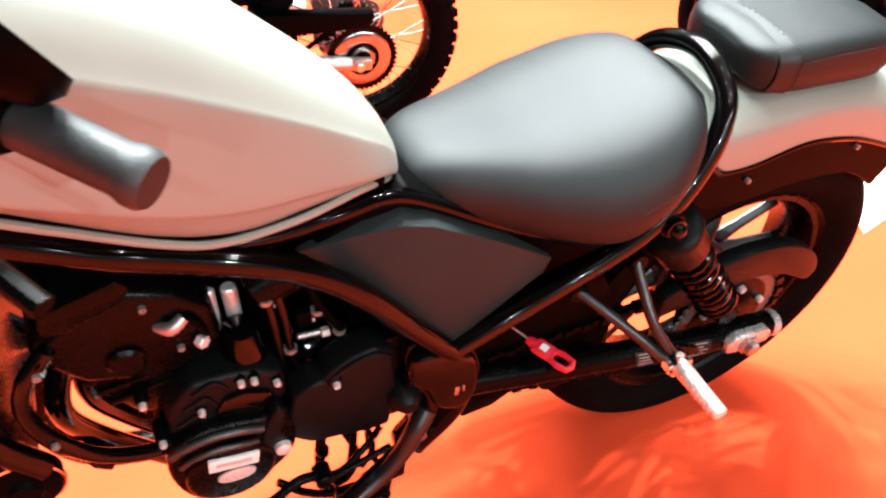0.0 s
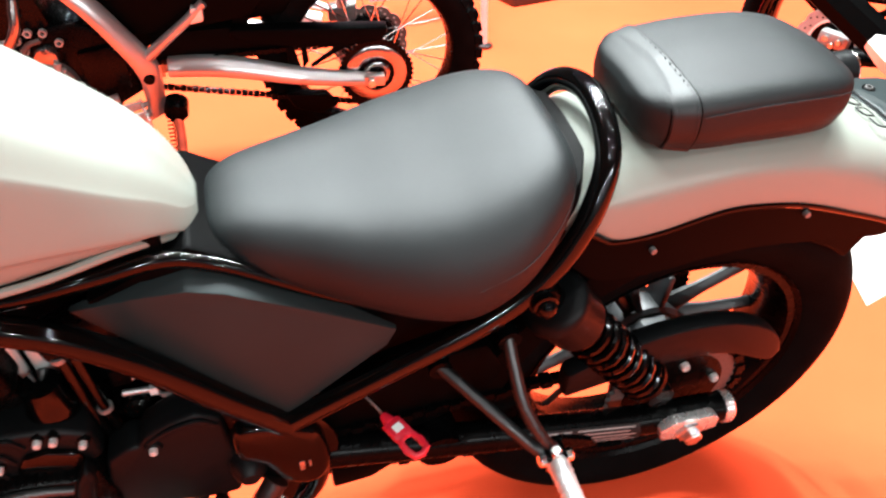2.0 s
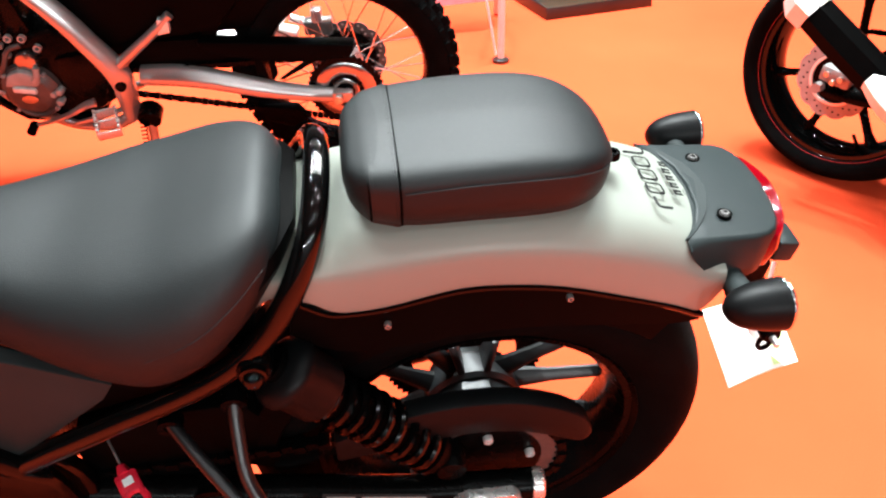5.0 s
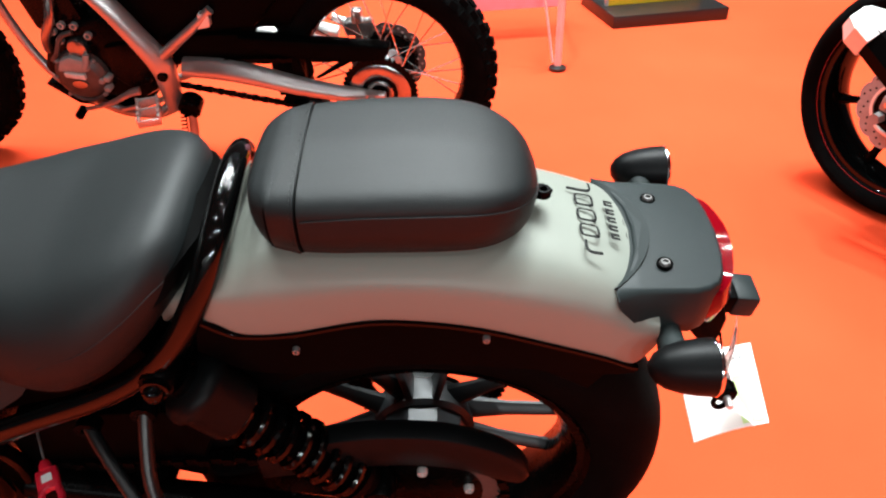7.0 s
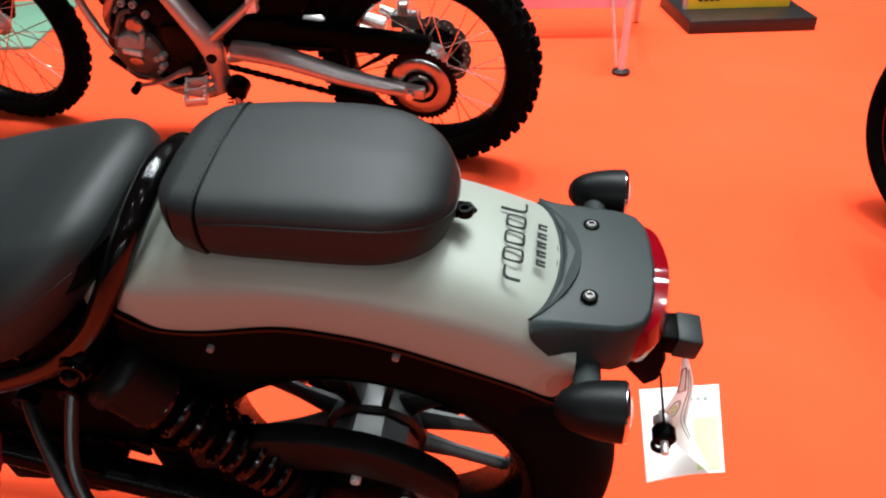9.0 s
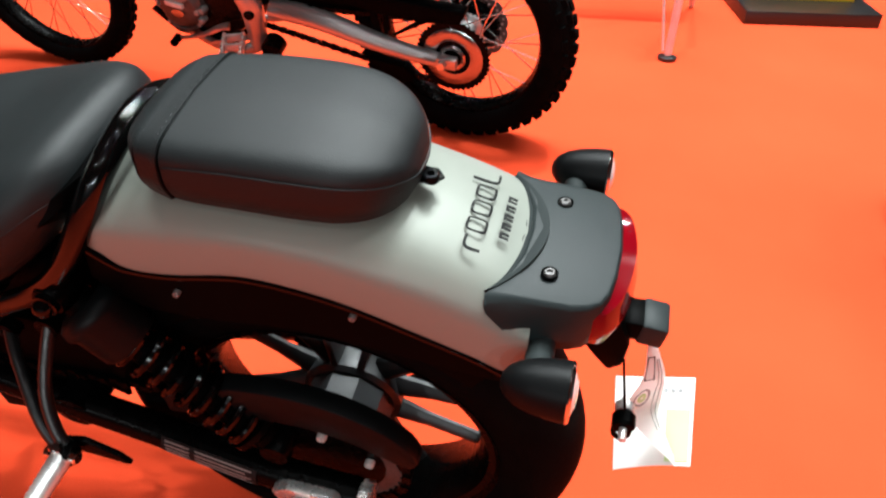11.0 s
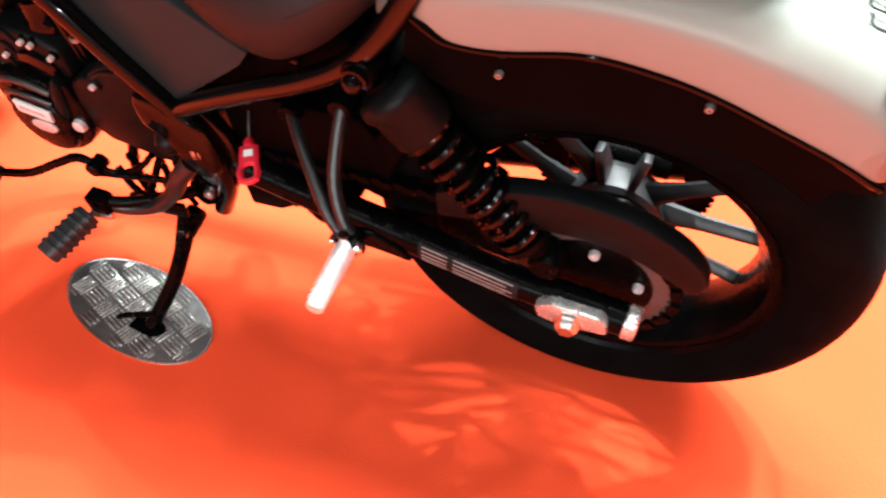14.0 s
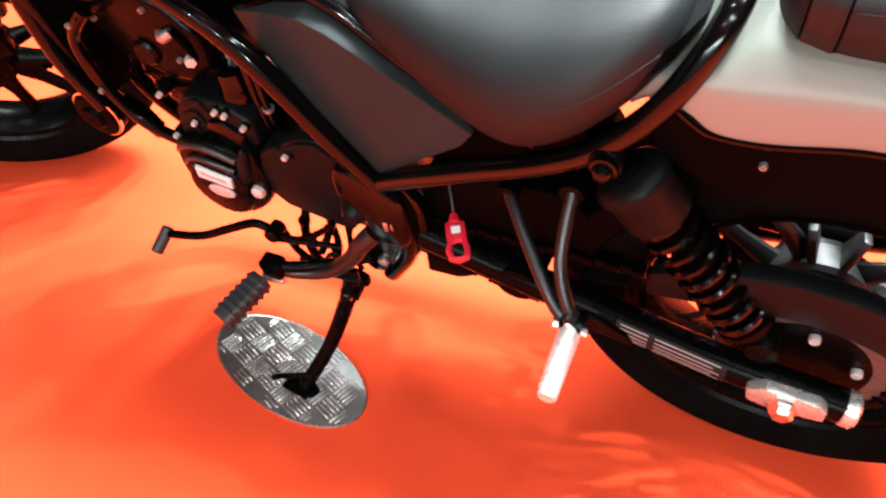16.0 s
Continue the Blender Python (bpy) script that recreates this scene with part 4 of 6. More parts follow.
def engine(bike):
    case = part("crankcase", prism([(-0.905, 0.36), (-0.895, 0.44), (-0.86, 0.485), (-0.78, 0.462), (-0.66, 0.455), (-0.585, 0.44), (-0.56, 0.40), (-0.57, 0.31), (-0.62, 0.305), (-0.69, 0.315), (-0.735, 0.335), (-0.765, 0.31), (-0.86, 0.295)], -0.042, 0.06, "xz", 0.018), ENGINE, bike, "black engine crankcase")
    # black block added to darken the gap between sprocket cover and pivot
    part("gearbox_gap_fill", prism([(-0.650, 0.500), (-0.575, 0.505), (-0.545, 0.470), (-0.540, 0.380), (-0.560, 0.330), (-0.620, 0.330), (-0.650, 0.360)], -0.088, 0.060, "xz", 0.008), ENGINE, case)
    # sprocket cover, a dark shield with a notched upper edge
    sc = [(-0.747, 0.405), (-0.738, 0.456), (-0.712, 0.474), (-0.700, 0.472), (-0.692, 0.487), (-0.664, 0.504), (-0.634, 0.511), (-0.610, 0.494), (-0.605, 0.415), (-0.610, 0.338), (-0.640, 0.336), (-0.668, 0.342), (-0.720, 0.352), (-0.745, 0.376)]
    part("sprocket_cover", prism(sc, -0.102, -0.060, "xz", 0.008, seg=3), LITBLACK, case, "dark grey sprocket cover")
    part("cover_rib", tube([(-0.690, -0.102, 0.478), (-0.664, -0.104, 0.496), (-0.634, -0.104, 0.502), (-0.616, -0.103, 0.488)], 0.0035, 8), LITBLACK, case)
    part("screw_boss", lathe([(0, -0.106), (0.0085, -0.106), (0.0105, -0.101), (0.0105, -0.07), (0, -0.07)], 16, "y", (-0.686, 0, 0.470)), LITBLACK, case)
    bolt(case, (-0.686, -0.106, 0.470), 0.0046, SCREW, h=0.006)
    # generator cover: a teardrop drum under a stepped arch, with a raised block above it
    upper = [(-0.882, 0.428), (-0.872, 0.486), (-0.846, 0.520), (-0.806, 0.520), (-0.772, 0.513), (-0.743, 0.497), (-0.740, 0.455), (-0.760, 0.440), (-0.820, 0.425)]
    part("generator_block", prism(upper, -0.090, -0.036, "xz", 0.008, seg=3), LITBLACK, case)
    gen = [(-0.886, 0.428), (-0.868, 0.446), (-0.835, 0.453), (-0.800, 0.450), (-0.772, 0.444), (-0.750, 0.455), (-0.744, 0.425), (-0.738, 0.392), (-0.745, 0.358), (-0.775, 0.325), (-0.815, 0.303), (-0.850, 0.303), (-0.876, 0.330), (-0.890, 0.380)]
    smooth_gen = [(p.x, p.z) for p in spline([V(x, 0, z) for x, z in gen], 3, True)]
    part("generator_cover", prism(smooth_gen, -0.108, -0.036, "xz", 0.010, seg=3), ENGINE, case, "black generator cover with bright screws")
    drum = [(-0.822 + 0.054 * math.cos(2 * math.pi * k / 40), 0.368 + 0.054 * math.sin(2 * math.pi * k / 40)) for k in range(40)]
    part("cover_drum", prism(drum, -0.120, -0.104, "xz", 0.010, seg=3), ENGINE, case)
    part("cover_arch", tube([(-0.884, -0.104, 0.418), (-0.868, -0.110, 0.436), (-0.838, -0.112, 0.446), (-0.806, -0.112, 0.443), (-0.778, -0.110, 0.432)], 0.0055, 10, 5), CASE, case, "grey machined arch")
    part("cover_arch", tube([(-0.876, -0.108, 0.398), (-0.862, -0.114, 0.416), (-0.836, -0.117, 0.426), (-0.808, -0.117, 0.423), (-0.786, -0.112, 0.412)], 0.0042, 10, 5), CASE, case)
    part("cover_window", prism([(-0.827, 0.462), (-0.812, 0.488), (-0.790, 0.492), (-0.760, 0.478), (-0.757, 0.460), (-0.772, 0.446), (-0.795, 0.442)], -0.098, -0.088, "xz", 0.005, seg=3), GLOSS, case, "gloss black raised boss")
    part("cover_ridge", prism([(-0.757, 0.468), (-0.773, 0.440), (-0.784, 0.402), (-0.770, 0.384), (-0.759, 0.410), (-0.749, 0.450)], -0.116, -0.090, "xz", 0.007, seg=3), LITBLACK, case)
    part("cover_badge", prism([(-0.846, 0.415), (-0.787, 0.405), (-0.790, 0.385), (-0.848, 0.393)], -0.1245, -0.119, "xz", 0.001), STICKER, case, "white badge with grey bars")
    part("badge_bar", prism([(-0.838, 0.408), (-0.797, 0.401), (-0.798, 0.395), (-0.839, 0.402)], -0.1255, -0.1242, "xz", 0), GREYINK, case)
    oval = [(-0.817 + 0.023 * math.cos(2 * math.pi * k / 28), 0.369 + 0.012 * math.sin(2 * math.pi * k / 28)) for k in range(28)]
    part("oval_badge", prism(oval, -0.1235, -0.119, "xz", 0.0015), SCREW, case, "bright oval plug")
    part("cover_plug", lathe([(0, -0.118), (0.006, -0.118), (0.010, -0.115), (0.0118, -0.100), (0, -0.100)], 20, "y", (-0.757, 0, 0.378)), SCREW, case)
    for x, y, z in ((-0.793, -0.092, 0.507), (-0.753, -0.092, 0.490), (-0.840, -0.092, 0.474), (-0.888, -0.092, 0.436), (-0.897, -0.080, 0.500), (-0.778, -0.092, 0.505)):
        bolt(case, (x, y, z), 0.0042, SCREW, h=0.007)
        part("screw_boss", lathe([(0, y), (0.0065, y), (0.0085, y + 0.006), (0.0085, y + 0.03), (0, y + 0.03)], 16, "y", (x, 0, z)), ENGINE, case)
    for k, (x0, z0) in enumerate(((-0.868, 0.455), (-0.858, 0.482), (-0.846, 0.505))):
        part("block_rib", tube([(x0, -0.091, z0), (x0 + 0.024, -0.092, z0 + 0.012), (x0 + 0.030 + 0.004 * k, -0.091, z0 - 0.006)], 0.0030, 8), LITBLACK, case)
    # cylinder, head and cam cover, tipped forwards
    part("cylinder", prism([(-0.900, 0.440), (-0.940, 0.500), (-0.955, 0.560), (-0.830, 0.575), (-0.800, 0.530), (-0.840, 0.440)], -0.052, 0.10, "xz", 0.010), ENGINE, case)
    for k in range(3):
        part("cylinder_fin", prism([(-0.930 - 0.008 * k, 0.482 + 0.022 * k), (-0.932 - 0.008 * k, 0.488 + 0.022 * k), (-0.850 + 0.004 * k, 0.504 + 0.020 * k), (-0.848 + 0.004 * k, 0.498 + 0.020 * k)], -0.058, 0.10, "xz", 0.001), ENGINE, case)
    head = part("cylinder_head", prism([(-0.985, 0.588), (-0.978, 0.618), (-0.936, 0.634), (-0.889, 0.660), (-0.840, 0.640), (-0.806, 0.606), (-0.800, 0.550), (-0.836, 0.518), (-0.880, 0.514), (-0.946, 0.536)], -0.064, 0.11, "xz", 0.012, seg=3), ENGINE, case, "black cylinder head")
    part("cam_cover", prism([(-0.964, 0.640), (-0.960, 0.670), (-0.887, 0.694), (-0.876, 0.682), (-0.884, 0.664), (-0.940, 0.640)], -0.084, 0.115, "xz", 0.006), ENGINE, case, "black cam cover")
    part("head_boss", lathe([(0, -0.072), (0.016, -0.072), (0.020, -0.068), (0.020, -0.055), (0, -0.055)], 20, "y", (-0.900, 0, 0.560)), ENGINE, head)
    for x, z in ((-0.872, 0.632), (-0.968, 0.600), (-0.845, 0.560)):
        bolt(head, (x, -0.064, z), 0.0040, DULLSCREW, h=0.006)
    cap = part("plug_cap", tube([(-0.864, -0.062, 0.597), (-0.850, -0.072, 0.600), (-0.836, -0.068, 0.608)], [0.006, 0.0085, 0.007], 12, 4), DULL, head, "grey spark plug cap")
    part("cap_nut", rod((-0.826, -0.066, 0.566), (-0.820, -0.074, 0.566), 0.008, 6, bevel=0.001), SCREW, cap)
    part("plug_lead", tube([(-0.838, -0.068, 0.607), (-0.826, -0.070, 0.600), (-0.818, -0.066, 0.575), (-0.826, -0.05, 0.550)], 0.0045, 8), PLASTIC, head)
    # exhaust headers and the curved engine hanger round them
    for x, y in ((-0.968, -0.035), (-0.938, -0.01)):
        part("header_pipe", tube([(x + 0.03, y, 0.580), (x, y, 0.535), (x - 0.014, y, 0.465), (x + 0.01, y + 0.03, 0.36), (x + 0.08, y + 0.06, 0.22)], 0.0135, 14), GLOSS, bike, "black exhaust header pipe")
    part("engine_hanger", tube([(-0.962, -0.080, 0.622), (-0.990, -0.088, 0.590), (-1.000, -0.090, 0.548), (-0.988, -0.090, 0.496), (-0.953, -0.090, 0.446), (-0.905, -0.086, 0.418), (-0.870, -0.080, 0.412)], 0.0095, 12), GLOSS, bike)
    for x, z in ((-0.974, 0.612), (-0.985, 0.500)):
        bolt(bike, (x, -0.100, z), 0.0042, DULLSCREW, h=0.005)
    part("lower_bracket", prism([(-0.985, 0.470), (-0.955, 0.452), (-0.935, 0.420), (-0.948, 0.396), (-0.966, 0.412)], -0.084, -0.066, "xz", 0.004), SATIN, bike)
    # added black filler plate that darkens the opening behind the header pipes
    part("dark_gap_plate", prism([(-0.990, 0.580), (-1.000, 0.520), (-0.975, 0.462), (-0.925, 0.420), (-0.885, 0.430), (-0.930, 0.500), (-0.950, 0.570)], 0.020, 0.040, "xz", 0.003), PLASTIC, bike)
    horn = part("horn", lathe([(0, -0.112), (0.016, -0.112), (0.020, -0.106), (0.036, -0.104), (0.040, -0.098), (0.038, -0.080), (0, -0.076)], 30, "y", (-1.030, 0, 0.440)), PLASTIC, bike, "round black horn with a chrome rim")
    part("horn_rim", lathe([(0.0385, -0.101), (0.0412, -0.100), (0.0415, -0.096), (0.0385, -0.096)], 36, "y", (-1.030, 0, 0.440), shut=True), CHROME, horn)
    # bright sleeves, starter and hoses under the tank
    part("bright_sleeve", rod((-0.804, -0.022, 0.592), (-0.801, -0.022, 0.524), 0.0058, 16, bevel=0.002), WHITEALLOY, bike, "bright plated sleeve")
    part("bright_sleeve", rod((-0.783, -0.022, 0.590), (-0.779, -0.022, 0.524), 0.0088, 16, bevel=0.002), WHITEALLOY, bike, "bright plated sleeve")
    part("bright_sleeve", rod((-0.733, -0.022, 0.572), (-0.733, -0.022, 0.540), 0.0050, 16, bevel=0.001), WHITEALLOY, bike, "bright plated sleeve")
    part("short_sleeve", rod((-0.812, -0.024, 0.512), (-0.820, -0.026, 0.488), 0.0045, 12, bevel=0.001), SCREW, bike)
    part("starter_motor", lathe([(0, 0.430), (0.024, 0.430), (0.0265, 0.436), (0.0265, 0.462), (0.0235, 0.466), (0.0235, 0.494), (0.0265, 0.498), (0.0265, 0.518), (0.022, 0.524), (0.020, 0.552), (0.012, 0.556), (0, 0.557)], 26, "z", (-0.780, -0.052, 0)), GLOSS, bike, "gloss black vertical starter housing")
    part("throttle_body", rod((-0.76, -0.035, 0.59), (-0.68, -0.035, 0.63), 0.028, 18, bevel=0.004), ENGINE, bike)
    part("throttle_body", rod((-0.76, 0.08, 0.59), (-0.68, 0.08, 0.63), 0.028, 18, bevel=0.004), ENGINE, bike)
    for dx in (0.0, 0.013):
        part("rubber_hose", tube([(-0.750 + dx, -0.055, 0.600), (-0.744 + dx, -0.062, 0.555), (-0.740 + dx, -0.064, 0.500), (-0.731 + dx, -0.062, 0.430)], 0.0056, 10), GLOSS, bike, "shiny black hose")
    part("wire_loom", tube([(-0.70, -0.04, 0.60), (-0.69, -0.05, 0.56), (-0.665, -0.055, 0.51), (-0.64, -0.055, 0.47)], 0.006, 10), PLASTIC, bike)
    for a, b, r in (((-0.712, -0.038, 0.515), (-0.690, -0.038, 0.516), 0.0030), ((-0.714, -0.040, 0.494), (-0.684, -0.040, 0.492), 0.0042), ((-0.704, -0.036, 0.540), (-0.698, -0.038, 0.526), 0.0028), ((-0.704, -0.040, 0.458), (-0.697, -0.044, 0.450), 0.0060)):
        part("cross_pipe", rod(a, b, r, 12, bevel=0.001), DULL, bike)
    part("pipe_nut", lathe([(0, -0.005), (0.007, -0.005), (0.007, 0.005), (0, 0.005)], 6, "x", (-0.679, -0.042, 0.492)), SCREW, bike)
    part("valve_cover", lathe([(0, -0.056), (0.012, -0.056), (0.017, -0.051), (0.018, -0.035), (0, -0.035)], 20, "y", (-0.700, 0, 0.475)), GLOSS, bike)
    part("sensor_plug", box((-0.706, -0.044, 0.535), (0.020, 0.018, 0.026), 0.003), PLASTIC, bike)
    for x, y, z in ((-0.750, -0.058, 0.592), (-0.728, -0.063, 0.505), (-0.690, -0.050, 0.545), (-0.665, -0.055, 0.505)):
        part("hose_clip", lathe([(0.0052, -0.003), (0.0082, -0.003), (0.0082, 0.003), (0.0052, 0.003)], 14, "z", (x, y, z), shut=True), DULLSCREW, bike)
    # looms and linkages hanging below the gearbox
    for pts, r in ((((-0.701, -0.085, 0.345), (-0.708, -0.100, 0.290), (-0.699, -0.104, 0.230), (-0.684, -0.100, 0.200)), 0.0075), (((-0.673, -0.080, 0.335), (-0.655, -0.096, 0.280), (-0.668, -0.102, 0.240), (-0.690, -0.104, 0.230)), 0.0055),
                   (((-0.640, -0.080, 0.335), (-0.632, -0.098, 0.285), (-0.650, -0.104, 0.255)), 0.0045), (((-0.765, -0.090, 0.262), (-0.735, -0.104, 0.240), (-0.700, -0.110, 0.222), (-0.670, -0.110, 0.215)), 0.0060)):
        part("wire_loom", tube(list(pts), r, 10), SATIN, bike)
    for x, z in ((-0.704, 0.318), (-0.706, 0.262), (-0.660, 0.268), (-0.676, 0.236)):
        part("loom_clip", lathe([(0.005, -0.004), (0.0095, -0.004), (0.0095, 0.004), (0.005, 0.004)], 14, "z", (x, -0.098, z), shut=True), GLOSS, bike)
    part("rubber_boot", lathe([(0, -0.128), (0.010, -0.128), (0.014, -0.124), (0.020, -0.116), (0.023, -0.105), (0.023, -0.085), (0, -0.085)], 22, "y", (-0.594, 0, 0.400)), LITBLACK, bike, "black rubber boot beside the pivot plate")
    # black filler blocks added on the far side to darken gaps under the tank
    part("far_side_fill", prism([(-0.96, 0.60), (-0.90, 0.42), (-0.72, 0.42), (-0.60, 0.46), (-0.585, 0.60), (-0.66, 0.72), (-0.80, 0.76), (-1.02, 0.80), (-1.06, 0.70)], 0.010, 0.095, "xz", 0.008), PLASTIC, bike, "black filler block added behind the cylinders")
    part("tunnel_fill", prism([(-1.08, 0.78), (-0.90, 0.74), (-0.72, 0.71), (-0.62, 0.72), (-0.62, 0.75), (-0.76, 0.75), (-0.90, 0.80), (-1.05, 0.85)], -0.075, 0.09, "xz", 0.006), PLASTIC, bike)
    # radiator
    rad = part("radiator", box((-1.050, 0.02, 0.56), (0.040, 0.22, 0.22), 0.006, Matrix.Rotation(radians(-12), 4, "Y")), ENGINE, bike, "black radiator behind the front wheel")
    part("radiator_cap", lathe([(0, 0.0), (0.02, 0.0), (0.02, 0.012), (0, 0.014)], 18, "z", (-1.02, -0.08, 0.675)), SCREW, rad)
    # pivot plate, footrest hanger, gear lever, stand
    pv = [(-0.596, 0.506), (-0.560, 0.500), (-0.515, 0.478), (-0.492, 0.440), (-0.486, 0.395), (-0.505, 0.340), (-0.545, 0.285), (-0.590, 0.262), (-0.604, 0.30), (-0.580, 0.345), (-0.596, 0.42)]
    smooth_pv = [(p.x, p.z) for p in spline([V(x, 0, z) for x, z in pv], 3, True)]
    plate = part("pivot_plate", prism(smooth_pv, -0.112, -0.090, "xz", 0.006, seg=3), GLOSS, bike, "gloss black swing arm pivot plate")
    part("pivot_plate", prism(smooth_pv, 0.090, 0.112, "xz", 0.006), GLOSS, bike)
    bs = [(-0.596, 0.505), (-0.600, 0.455), (-0.575, 0.430), (-0.556, 0.385), (-0.520, 0.370), (-0.500, 0.400), (-0.505, 0.455), (-0.520, 0.480), (-0.555, 0.500)]
    part("pivot_boss", prism([(p.x, p.z) for p in spline([V(x, 0, z) for x, z in bs], 3, True)], -0.134, -0.108, "xz", 0.012, seg=4), GLOSS, plate, "rounded gloss black boss")
    # two thin bright bars standing just proud of the boss
    part("boss_bar", box((-0.533, -0.1345, 0.418), (0.006, 0.002, 0.016), 0.0008), ALLOY, plate)
    part("boss_bar", box((-0.524, -0.1345, 0.420), (0.003, 0.002, 0.012), 0.0008), ALLOY, plate)
    bolt(plate, (-0.566, -0.112, 0.300), 0.008, ALLOY)
    part("footrest_hanger", tube([(-0.566, -0.118, 0.372), (-0.584, -0.130, 0.352), (-0.606, -0.138, 0.316), (-0.645, -0.146, 0.280), (-0.690, -0.158, 0.270), (-0.722, -0.170, 0.284)], [0.015, 0.014, 0.0125, 0.0115, 0.0105, 0.0105], 14), HANGER, bike, "black cast footrest hanger")
    part("hanger_brace", tube([(-0.585, -0.112, 0.300), (-0.625, -0.128, 0.290), (-0.665, -0.146, 0.284), (-0.700, -0.164, 0.288), (-0.722, -0.172, 0.298)], 0.009, 12), SATIN, bike)
    part("hanger_web", prism([(-0.60, 0.262), (-0.66, 0.252), (-0.70, 0.262), (-0.70, 0.280), (-0.66, 0.278), (-0.60, 0.290)], -0.142, -0.134, "xz", 0.002), SATIN, bike)
    part("shift_arm", tube([(-0.655, -0.082, 0.335), (-0.662, -0.100, 0.310), (-0.668, -0.112, 0.292), (-0.672, -0.120, 0.280)], 0.006, 10), SATIN, bike, "black shift arm")
    part("drain_hose", tube([(-0.630, -0.070, 0.330), (-0.636, -0.088, 0.300), (-0.630, -0.098, 0.262), (-0.622, -0.100, 0.235)], 0.0045, 8), PLASTIC, bike, "thin black drain hose")
    part("stand_switch", box((-0.612, -0.118, 0.238), (0.026, 0.014, 0.022), 0.004), PLASTIC, bike)
    part("gear_linkage", rod((-0.62, -0.130, 0.330), (-0.725, -0.150, 0.330), 0.005, 10), SATIN, bike)
    peg = part("rider_footrest", footpeg_block(), PEGRUBBER, bike, "black rubber rider's footrest")
    peg.matrix_basis = aim((-0.727, -0.182, 0.286), (-0.758, -0.275, 0.270))
    for k in range(6):
        z0 = 0.022 + 0.0118 * k
        part("rubber_rib", prism([(-0.0175, -0.0135), (0.0175, -0.0135), (0.0200, 0.0090), (0.0145, 0.0150), (-0.0145, 0.0150), (-0.0200, 0.0090)], z0 - 0.0030, z0 + 0.0030, "xy", 0.001), PEGRUBBER, peg)
    part("peg_clevis", box((-0.722, -0.172, 0.290), (0.034, 0.026, 0.034), 0.004), SATIN, bike)
    part("peg_pin", rod((-0.740, -0.186, 0.272), (-0.704, -0.180, 0.272), 0.006, 12, bevel=0.001), ALLOY, bike)
    lev = part("gear_lever", tube([(-0.720, -0.146, 0.345), (-0.750, -0.148, 0.352), (-0.790, -0.156, 0.334), (-0.850, -0.166, 0.302), (-0.900, -0.172, 0.290), (-0.920, -0.172, 0.287)], 0.0068, 10), SATIN, bike, "black gear lever")
    part("lever_rubber", rod((-0.920, -0.165, 0.292), (-0.927, -0.203, 0.270), 0.0098, 12, bevel=0.002), PEGRUBBER, lev)
    part("lever_pivot", rod((-0.718, -0.132, 0.345), (-0.718, -0.160, 0.345), 0.012, 14, bevel=0.002), SATIN, lev)
    part("lever_link", tube([(-0.718, -0.150, 0.345), (-0.690, -0.140, 0.330), (-0.655, -0.128, 0.345), (-0.632, -0.120, 0.368)], 0.005, 8), SATIN, lev)
    # side stand: foot in the middle of the floor plate
    foot = V(-0.692, -0.245, 0.053)
    std = part("side_stand", tube([(-0.632, -0.118, 0.225), (-0.640, -0.140, 0.185), (-0.660, -0.185, 0.118), foot], [0.0150, 0.0135, 0.0125, 0.0125], 12, 4), SATIN, bike, "black side stand leg")
    part("stand_pivot", rod((-0.632, -0.095, 0.212), (-0.632, -0.138, 0.206), 0.017, 16, bevel=0.002), SATIN, std)
    bolt(std, (-0.634, -0.138, 0.205), 0.009, ALLOY, h=0.006)
    part("stand_foot", moved(prism([(-0.038, -0.012), (0.012, -0.018), (0.026, -0.006), (0.026, 0.008), (0.010, 0.018), (-0.036, 0.014)], -0.003, 0.003, "xy", 0.001), Matrix.Translation(foot + V(0.0, -0.004, -0.003)) @ Matrix.Rotation(radians(-LEAN), 4, "X")), SATIN, std)
    part("stand_spring", spring((-0.622, -0.130, 0.250), (-0.648, -0.168, 0.150), 0.007, 0.0016, 16), SATIN, std)
    part("stand_tang", tube([foot + V(0.012, 0.010, 0.03), foot + V(-0.03, -0.006, 0.028), foot + V(-0.05, -0.012, 0.02)], 0.005, 8), SATIN, std)
    # exhaust on the far side and below
    part("exhaust_pipe", tube([(-1.00, 0.06, 0.45), (-1.03, 0.07, 0.32), (-0.96, 0.08, 0.20), (-0.75, 0.09, 0.175), (-0.45, 0.13, 0.22), (-0.15, 0.17, 0.27)], 0.024, 14), SATIN, bike)
    part("muffler", rod((-0.35, 0.155, 0.24), (0.12, 0.19, 0.31), 0.048, 24, bevel=0.012), SATIN, bike)
    part("rear_caliper", box((0.03, 0.085, 0.43), (0.06, 0.04, 0.07), 0.008), SATIN, bike)


def footpeg_block():
    return moved(prism([(-0.016, -0.012), (0.016, -0.012), (0.018, 0.008), (0.013, 0.013), (-0.013, 0.013), (-0.018, 0.008)], 0.012, 0.096, "xy", 0.006), Matrix())


